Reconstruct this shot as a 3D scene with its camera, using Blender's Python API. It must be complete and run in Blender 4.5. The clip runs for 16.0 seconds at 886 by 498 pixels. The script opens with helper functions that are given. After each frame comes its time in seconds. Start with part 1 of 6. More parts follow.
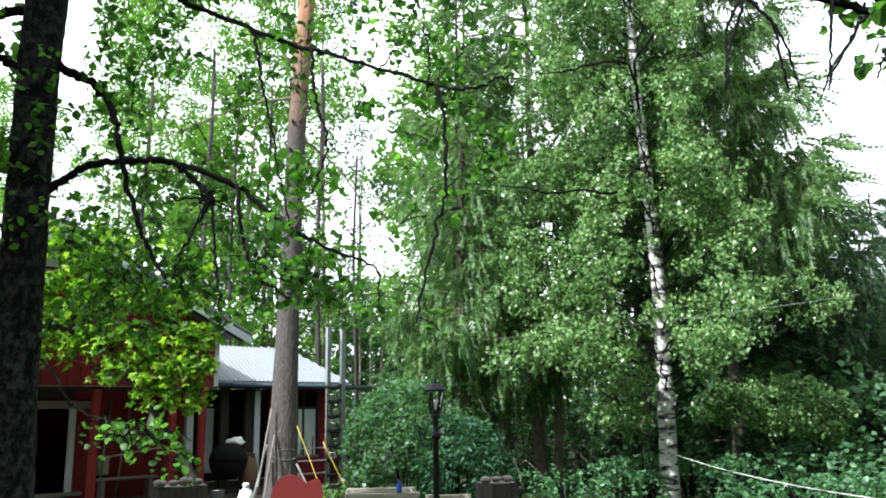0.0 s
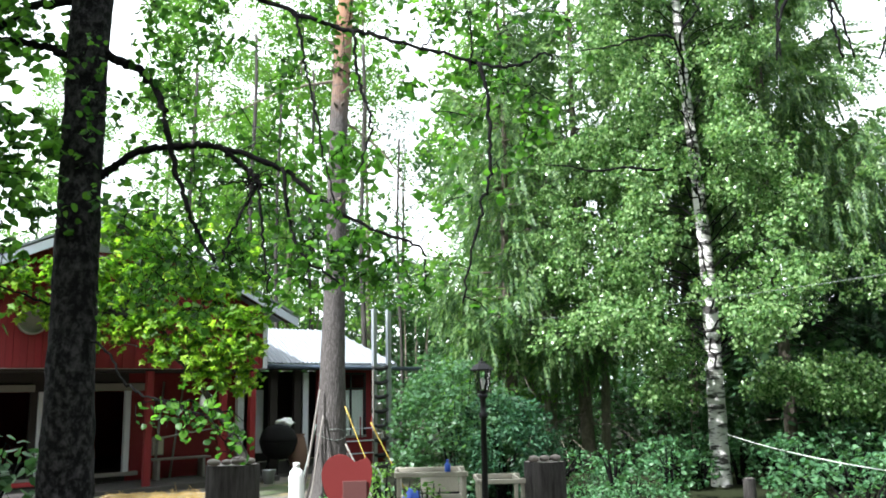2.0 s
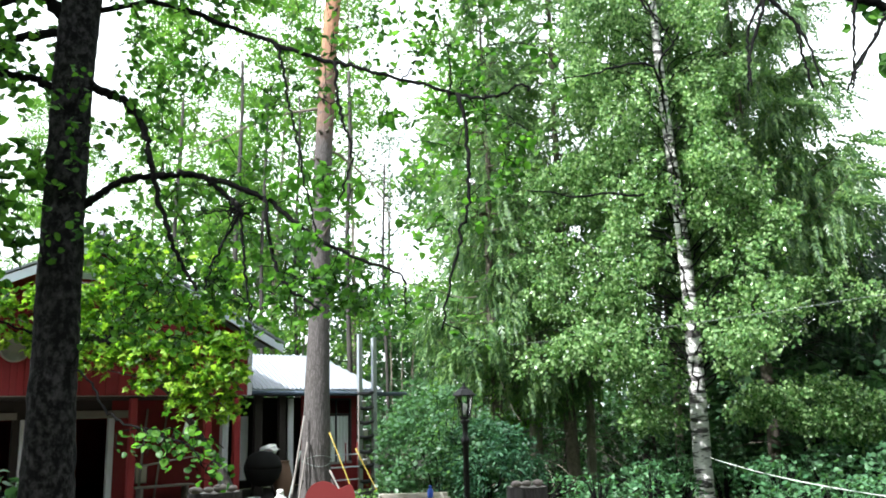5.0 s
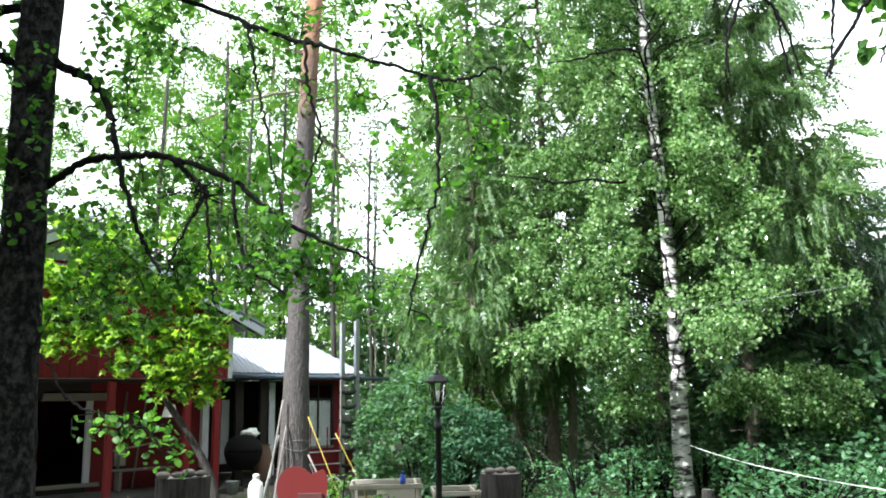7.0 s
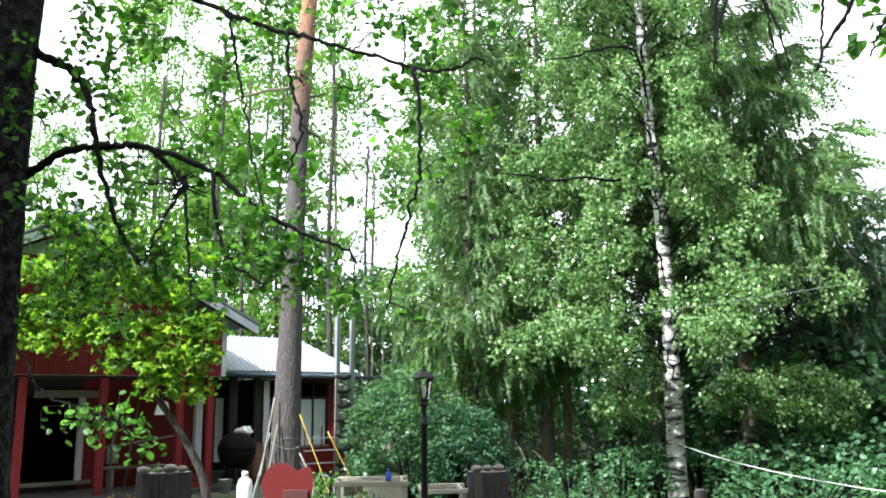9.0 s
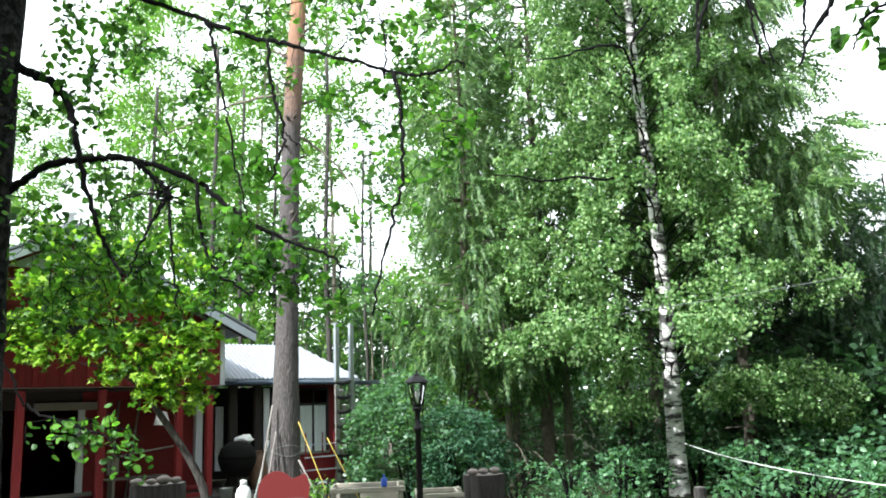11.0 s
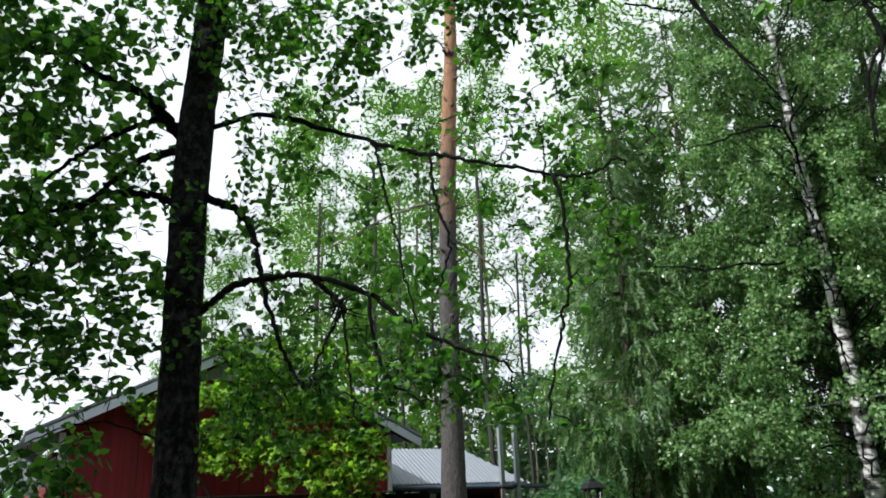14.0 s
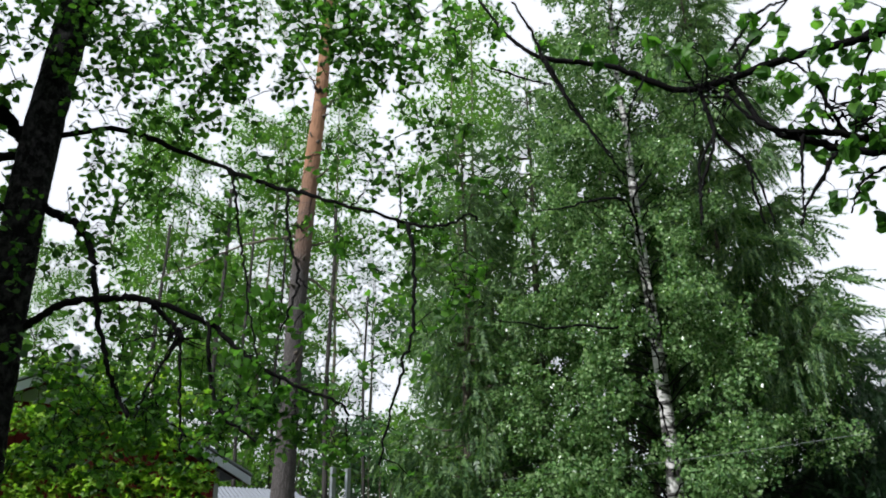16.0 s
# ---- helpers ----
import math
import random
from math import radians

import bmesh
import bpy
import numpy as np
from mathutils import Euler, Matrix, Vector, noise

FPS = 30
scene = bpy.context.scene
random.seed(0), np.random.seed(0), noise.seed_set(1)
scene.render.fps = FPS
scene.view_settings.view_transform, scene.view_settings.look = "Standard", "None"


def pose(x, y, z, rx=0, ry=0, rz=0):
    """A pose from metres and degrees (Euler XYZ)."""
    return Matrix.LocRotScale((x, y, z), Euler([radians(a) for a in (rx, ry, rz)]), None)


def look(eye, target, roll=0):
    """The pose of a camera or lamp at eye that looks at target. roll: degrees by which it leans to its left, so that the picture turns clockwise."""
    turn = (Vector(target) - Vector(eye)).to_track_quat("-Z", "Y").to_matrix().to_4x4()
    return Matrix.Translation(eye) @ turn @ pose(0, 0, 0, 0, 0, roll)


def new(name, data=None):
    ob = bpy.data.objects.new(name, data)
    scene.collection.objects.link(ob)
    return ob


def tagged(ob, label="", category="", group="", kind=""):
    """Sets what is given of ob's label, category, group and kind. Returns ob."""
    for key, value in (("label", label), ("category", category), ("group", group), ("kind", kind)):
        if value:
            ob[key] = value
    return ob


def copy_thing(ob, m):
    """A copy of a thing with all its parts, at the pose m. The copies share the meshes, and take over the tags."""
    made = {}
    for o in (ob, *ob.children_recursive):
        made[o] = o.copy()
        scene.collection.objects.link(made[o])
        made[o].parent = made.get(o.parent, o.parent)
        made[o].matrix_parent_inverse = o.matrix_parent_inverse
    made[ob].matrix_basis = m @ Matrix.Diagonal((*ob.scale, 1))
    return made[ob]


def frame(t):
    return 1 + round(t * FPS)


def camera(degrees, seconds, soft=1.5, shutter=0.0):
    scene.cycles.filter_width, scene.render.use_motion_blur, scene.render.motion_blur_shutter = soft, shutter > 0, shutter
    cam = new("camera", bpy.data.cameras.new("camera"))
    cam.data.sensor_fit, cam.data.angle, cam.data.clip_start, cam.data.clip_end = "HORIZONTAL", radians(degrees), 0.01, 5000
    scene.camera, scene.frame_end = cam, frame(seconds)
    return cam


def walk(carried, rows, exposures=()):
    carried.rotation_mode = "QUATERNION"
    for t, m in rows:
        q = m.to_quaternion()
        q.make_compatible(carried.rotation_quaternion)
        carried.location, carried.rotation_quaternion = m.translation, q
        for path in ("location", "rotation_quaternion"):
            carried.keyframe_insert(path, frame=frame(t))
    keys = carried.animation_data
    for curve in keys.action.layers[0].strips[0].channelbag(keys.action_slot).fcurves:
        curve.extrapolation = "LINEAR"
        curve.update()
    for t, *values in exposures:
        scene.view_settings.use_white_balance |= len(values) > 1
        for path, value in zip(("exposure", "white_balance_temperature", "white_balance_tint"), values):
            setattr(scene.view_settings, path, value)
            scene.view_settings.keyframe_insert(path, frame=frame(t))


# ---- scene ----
cam = camera(57.0, 16.0, soft=1.85)

PATH = [
    (0, (0.512, -0.595, 2.278), (0.831, 1.341, 2.666), -0.8),
    (0.5, (0.504, -0.597, 2.269), (0.765, 1.351, 2.641), -0.9),
    (1, (0.493, -0.597, 2.26), (0.713, 1.357, 2.627), -1.1),
    (1.5, (0.482, -0.573, 2.269), (0.69, 1.385, 2.623), -1.2),
    (2, (0.495, -0.576, 2.268), (0.71, 1.382, 2.613), -1.1),
    (2.5, (0.5, -0.58, 2.269), (0.732, 1.378, 2.607), -1.1),
    (3, (0.502, -0.588, 2.269), (0.758, 1.366, 2.613), -1.2),
    (3.5, (0.501, -0.587, 2.264), (0.774, 1.36, 2.632), -1.5),
    (4, (0.504, -0.592, 2.266), (0.769, 1.351, 2.661), -1.4),
    (4.2, (0.498, -0.598, 2.265), (0.761, 1.343, 2.67), -1.3),
    (6.3, (0.639, -0.809, 2.296), (0.858, 1.146, 2.652), -2.1),
    (6.5, (0.644, -0.773, 2.296), (0.88, 1.184, 2.633), -2.1),
    (7, (0.717, -0.612, 2.289), (0.986, 1.336, 2.655), -1.0),
    (7.5, (0.74, -0.481, 2.279), (0.989, 1.468, 2.65), -0.8),
    (8, (0.78, -0.486, 2.26), (1.065, 1.457, 2.638), -1.2),
    (8.5, (0.834, -0.524, 2.245), (1.096, 1.422, 2.627), -0.8),
    (8.7, (0.855, -0.539, 2.237), (1.117, 1.409, 2.606), -0.6),
    (10.8, (0.998, -0.55, 2.251), (1.271, 1.396, 2.626), -2.2),
    (11, (1.002, -0.544, 2.251), (1.263, 1.403, 2.626), -2.1),
    (11.5, (0.991, -0.532, 2.251), (1.206, 1.42, 2.63), -2.1),
    (12, (0.942, -0.501, 2.261), (0.984, 1.452, 2.69), -2.5),
    (12.5, (0.917, -0.475, 2.278), (0.822, 1.462, 2.764), -3.2),
    (13, (0.895, -0.471, 2.296), (0.741, 1.453, 2.82), -3.1),
    (13.5, (0.883, -0.507, 2.297), (0.702, 1.398, 2.878), -2.7),
    (14, (0.887, -0.54, 2.304), (0.787, 1.359, 2.923), -2.6),
    (14.5, (0.889, -0.561, 2.303), (0.926, 1.333, 2.944), -2.3),
    (15, (0.912, -0.58, 2.301), (1.075, 1.3, 2.963), -1.5),
    (15.5, (0.922, -0.605, 2.291), (1.153, 1.261, 2.973), -1.0),
    (16, (0.926, -0.621, 2.292), (1.179, 1.233, 2.998), -0.6),
]
EXPOSURES = [(0.0, -0.28, 6120, 9), (1.0, 0.10, 6120, 9), (11.6, 0.10, 6120, 9), (12.6, -0.10, 6120, 8), (13.4, -0.75, 6120, 7), (14.2, -1.27, 6120, 8), (15.0, -1.45, 6120, 9), (16.0, -1.42, 6120, 11)]
walk(cam, [(t, look(e, g, r)) for t, e, g, r in PATH], EXPOSURES)

# ---- light ----
SUN_DIR = Vector((-0.62, -0.38, 0.68)).normalized()
world = bpy.data.worlds.new("world")
scene.world = world
world.use_nodes = True
wn = world.node_tree
wn.nodes.clear()
sky = wn.nodes.new("ShaderNodeTexSky")
sky.sky_type = "NISHITA"
sky.sun_disc = False
sky.sun_elevation = math.asin(SUN_DIR.z)
sky.sun_rotation = math.atan2(SUN_DIR.x, SUN_DIR.y)
sky.air_density, sky.dust_density = 1.0, 4.0
haze = wn.nodes.new("ShaderNodeMix")
haze.data_type = "RGBA"
haze.inputs[0].default_value = 0.85
haze.inputs[7].default_value = (22.5, 22.7, 23.2, 1)
bg = wn.nodes.new("ShaderNodeBackground")
bg.inputs[1].default_value = 0.145
wout = wn.nodes.new("ShaderNodeOutputWorld")
wn.links.new(sky.outputs[0], haze.inputs[6])
wn.links.new(haze.outputs[2], bg.inputs[0])
wn.links.new(bg.outputs[0], wout.inputs[0])

sun_data = bpy.data.lights.new("sun", "SUN")
sun_data.energy, sun_data.angle, sun_data.color = 12.0, radians(0.7), (1.0, 0.965, 0.94)
sun = new("sun", sun_data)
sun.matrix_world = look(SUN_DIR * 50, (0, 0, 0))


# ---- materials ----
def nodes_of(name):
    m = bpy.data.materials.new(name)
    m.use_nodes = True
    nt = m.node_tree
    return m, nt, nt.nodes["Principled BSDF"]


def ramp(nt, fac, stops):
    r = nt.nodes.new("ShaderNodeValToRGB")
    e = r.color_ramp.elements
    while len(e) < len(stops):
        e.new(0.5)
    for k, (p, c) in zip(e, stops):
        k.position, k.color = p, (*c, 1)
    nt.links.new(fac, r.inputs[0])
    return r.outputs[0]


def coords(nt, scale=(1, 1, 1)):
    tc = nt.nodes.new("ShaderNodeTexCoord")
    mp = nt.nodes.new("ShaderNodeMapping")
    mp.inputs["Scale"].default_value = scale
    nt.links.new(tc.outputs["Object"], mp.inputs[0])
    return mp.outputs[0]


def noise_of(nt, vec, scale, detail=4, rough=0.6):
    n = nt.nodes.new("ShaderNodeTexNoise")
    n.inputs["Scale"].default_value, n.inputs["Detail"].default_value, n.inputs["Roughness"].default_value = scale, detail, rough
    nt.links.new(vec, n.inputs[0])
    return n.outputs[0]


def bump(nt, bsdf, height, strength, distance=0.02):
    b = nt.nodes.new("ShaderNodeBump")
    b.inputs["Strength"].default_value, b.inputs["Distance"].default_value = strength, distance
    nt.links.new(height, b.inputs["Height"])
    nt.links.new(b.outputs[0], bsdf.inputs["Normal"])


def mixcol(nt, fac, a, b, mode="MIX"):
    m = nt.nodes.new("ShaderNodeMix")
    m.data_type, m.blend_type = "RGBA", mode
    for s, v in ((m.inputs[0], fac), (m.inputs[6], a), (m.inputs[7], b)):
        if isinstance(v, (int, float)):
            s.default_value = v
        elif isinstance(v, tuple):
            s.default_value = (*v, 1)
        else:
            nt.links.new(v, s)
    return m.outputs[2]


def leaf_material(name, dark, mid, light, through_light=0.4, gloss=0.45, back=1.0):
    """Leaves: each island has its own tint; light passes through the blade."""
    m, nt, p = nodes_of(name)
    g = nt.nodes.new("ShaderNodeNewGeometry")
    tint = ramp(nt, g.outputs["Random Per Island"], ((0.0, dark), (0.5, mid), (1.0, light)))
    patch = noise_of(nt, coords(nt), 0.9, 2)
    tint = mixcol(nt, patch, mixcol(nt, 1.0, tint, (0.75, 0.75, 0.75), "MULTIPLY"), tint)
    nt.links.new(tint, p.inputs["Base Color"])
    p.inputs["Roughness"].default_value = gloss
    p.inputs["Specular IOR Level"].default_value = 0.4
    t = nt.nodes.new("ShaderNodeBsdfTranslucent")
    warm = mixcol(nt, 1.0, tint, (1.30 * back, 1.45 * back, 0.75 * back), "MULTIPLY")
    nt.links.new(warm, t.inputs[0])
    mx = nt.nodes.new("ShaderNodeMixShader")
    mx.inputs[0].default_value = through_light
    nt.links.new(p.outputs[0], mx.inputs[1])
    nt.links.new(t.outputs[0], mx.inputs[2])
    nt.links.new(mx.outputs[0], nt.nodes["Material Output"].inputs[0])
    return m


def plain(name, col, rough=0.6, metal=0.0, var=0.25, scale=6.0, relief=0.0, stretch=(1, 1, 1)):
    """A surface with stains at a large and grain at a small scale."""
    m, nt, p = nodes_of(name)
    v = coords(nt, stretch)
    big, fine = noise_of(nt, v, scale * 0.3, 3), noise_of(nt, v, scale * 6, 5)
    lo = tuple(c * (1 - var) for c in col)
    hi = tuple(min(1, c * (1 + var)) for c in col)
    c = mixcol(nt, big, lo, hi)
    c = mixcol(nt, 0.5, c, mixcol(nt, fine, lo, hi))
    nt.links.new(c, p.inputs["Base Color"])
    p.inputs["Roughness"].default_value, p.inputs["Metallic"].default_value = rough, metal
    p.inputs["Specular IOR Level"].default_value = 0.2 if rough > 0.8 else 0.4
    if relief:
        bump(nt, p, fine, relief)
    return m


def bark_material(name, lo, hi, stretch, scale, relief=0.8, rough=0.9, moss=None, span=(0.3, 0.7)):
    m, nt, p = nodes_of(name)
    v = coords(nt, stretch)
    n1, n2 = noise_of(nt, v, scale, 6, 0.7), noise_of(nt, coords(nt), 1.3, 3)
    c = ramp(nt, n1, ((span[0], lo), (span[1], hi)))
    c = mixcol(nt, ramp(nt, n2, ((0.35, (0, 0, 0)), (0.7, (1, 1, 1)))), c, mixcol(nt, 1.0, c, moss or (0.7, 0.75, 0.62), "MULTIPLY"))
    nt.links.new(c, p.inputs["Base Color"])
    p.inputs["Roughness"].default_value = rough
    p.inputs["Specular IOR Level"].default_value = 0.15
    bump(nt, p, n1, relief, 0.03)
    return m


def birch_bark():
    m, nt, p = nodes_of("birch_bark")
    rings = noise_of(nt, coords(nt, (1.2, 1.2, 5.0)), 2.2, 5, 0.65)
    fine = noise_of(nt, coords(nt, (3, 3, 26)), 3.0, 3)
    white = mixcol(nt, fine, (0.46, 0.45, 0.42), (0.78, 0.77, 0.74))
    mask = ramp(nt, rings, ((0.49, (0, 0, 0)), (0.56, (1, 1, 1))))
    nt.links.new(mixcol(nt, mask, white, (0.035, 0.032, 0.030)), p.inputs["Base Color"])
    p.inputs["Roughness"].default_value = 0.75
    bump(nt, p, rings, 0.5)
    return m


def pine_bark():
    """Grey furrowed bark below, orange flakes above; the change lies at a height on the trunk."""
    m, nt, p = nodes_of("pine_bark")
    vo = nt.nodes.new("ShaderNodeTexVoronoi")
    vo.feature = "DISTANCE_TO_EDGE"
    vo.inputs["Scale"].default_value = 26
    warp = mixcol(nt, 0.12, coords(nt, (1, 1, 0.16)), noise_of(nt, coords(nt), 5, 4), "ADD")
    nt.links.new(warp, vo.inputs[0])
    n = noise_of(nt, coords(nt, (1, 1, 0.2)), 30, 6, 0.7)
    grey = mixcol(nt, n, (0.040, 0.036, 0.034), (0.140, 0.129, 0.122))
    grey = mixcol(nt, ramp(nt, vo.outputs["Distance"], ((0.0, (0.25, 0.25, 0.25)), (0.2, (1, 1, 1)))), (0.03, 0.025, 0.022), grey)
    orange = mixcol(nt, n, (0.15, 0.068, 0.035), (0.46, 0.255, 0.140))
    orange = mixcol(nt, ramp(nt, noise_of(nt, coords(nt, (1, 1, 2.2)), 3.2, 4), ((0.60, (0, 0, 0)), (0.70, (0.8, 0.8, 0.8)))), orange, (0.07, 0.05, 0.04))
    sep = nt.nodes.new("ShaderNodeSeparateXYZ")
    nt.links.new(coords(nt), sep.inputs[0])
    ad = nt.nodes.new("ShaderNodeMath")
    ad.operation = "MULTIPLY_ADD"
    ad.inputs[1].default_value = 2.2
    nt.links.new(noise_of(nt, coords(nt), 1.6, 4), ad.inputs[0])
    nt.links.new(sep.outputs[2], ad.inputs[2])
    mr = nt.nodes.new("ShaderNodeMapRange")
    mr.inputs[1].default_value, mr.inputs[2].default_value = 7.9, 10.6
    nt.links.new(ad.outputs[0], mr.inputs[0])
    nt.links.new(mixcol(nt, mr.outputs[0], grey, orange), p.inputs["Base Color"])
    p.inputs["Roughness"].default_value = 0.9
    bump(nt, p, vo.outputs["Distance"], 0.9, 0.03)
    return m


def board_material(name, col, worn, rough=0.75):
    """Painted boards; every board has its own tint."""
    m, nt, p = nodes_of(name)
    oi = nt.nodes.new("ShaderNodeObjectInfo")
    n1, n2 = noise_of(nt, coords(nt, (9, 9, 0.6)), 4, 5), noise_of(nt, coords(nt), 0.8, 3)
    c = mixcol(nt, n1, tuple(k * 0.7 for k in col), tuple(k * 1.2 for k in col))
    c = mixcol(nt, oi.outputs["Random"], c, mixcol(nt, 1.0, c, (0.72, 0.72, 0.75), "MULTIPLY"))
    c = mixcol(nt, ramp(nt, n2, ((0.58, (0, 0, 0)), (0.8, (0.5, 0.5, 0.5)))), c, worn)
    nt.links.new(c, p.inputs["Base Color"])
    p.inputs["Roughness"].default_value = rough
    bump(nt, p, n1, 0.3, 0.01)
    return m


def ground_material():
    """Trodden pale earth before the house, dark litter and moss under the trees."""
    m, nt, p = nodes_of("ground")
    v = coords(nt)
    wide, fine = noise_of(nt, v, 0.5, 4), noise_of(nt, v, 14, 6)
    sep = nt.nodes.new("ShaderNodeSeparateXYZ")
    nt.links.new(v, sep.inputs[0])
    mr = nt.nodes.new("ShaderNodeMapRange")
    mr.inputs[1].default_value, mr.inputs[2].default_value = 4.2, 1.8
    edge = nt.nodes.new("ShaderNodeMath")
    edge.operation = "MULTIPLY_ADD"
    edge.inputs[1].default_value = 5.0
    nt.links.new(noise_of(nt, v, 0.9, 5), edge.inputs[0])
    nt.links.new(sep.outputs[0], edge.inputs[2])
    nt.links.new(edge.outputs[0], mr.inputs[0])
    litter = mixcol(nt, fine, (0.010, 0.014, 0.006), (0.030, 0.036, 0.016))
    p.inputs["Specular IOR Level"].default_value = 0.1
    earth = mixcol(nt, fine, (0.08, 0.073, 0.062), (0.20, 0.187, 0.165))
    earth = mixcol(nt, ramp(nt, noise_of(nt, v, 1.7, 4), ((0.52, (0, 0, 0)), (0.66, (1, 1, 1)))), earth, (0.27, 0.215, 0.11))
    grass = mixcol(nt, fine, (0.03, 0.06, 0.016), (0.08, 0.13, 0.04))
    near = mixcol(nt, ramp(nt, wide, ((0.30, (0, 0, 0)), (0.44, (1, 1, 1)))), grass, earth)
    nt.links.new(mixcol(nt, mr.outputs[0], litter, near), p.inputs["Base Color"])
    p.inputs["Roughness"].default_value = 0.95
    bump(nt, p, fine, 0.6, 0.03)
    return m


def glass_material(name, tint=(0.9, 0.95, 0.95)):
    m, nt, p = nodes_of(name)
    p.inputs["Base Color"].default_value = (*tint, 1)
    p.inputs["Roughness"].default_value = 0.03
    p.inputs["Transmission Weight"].default_value = 1.0
    p.inputs["IOR"].default_value = 1.1
    return m


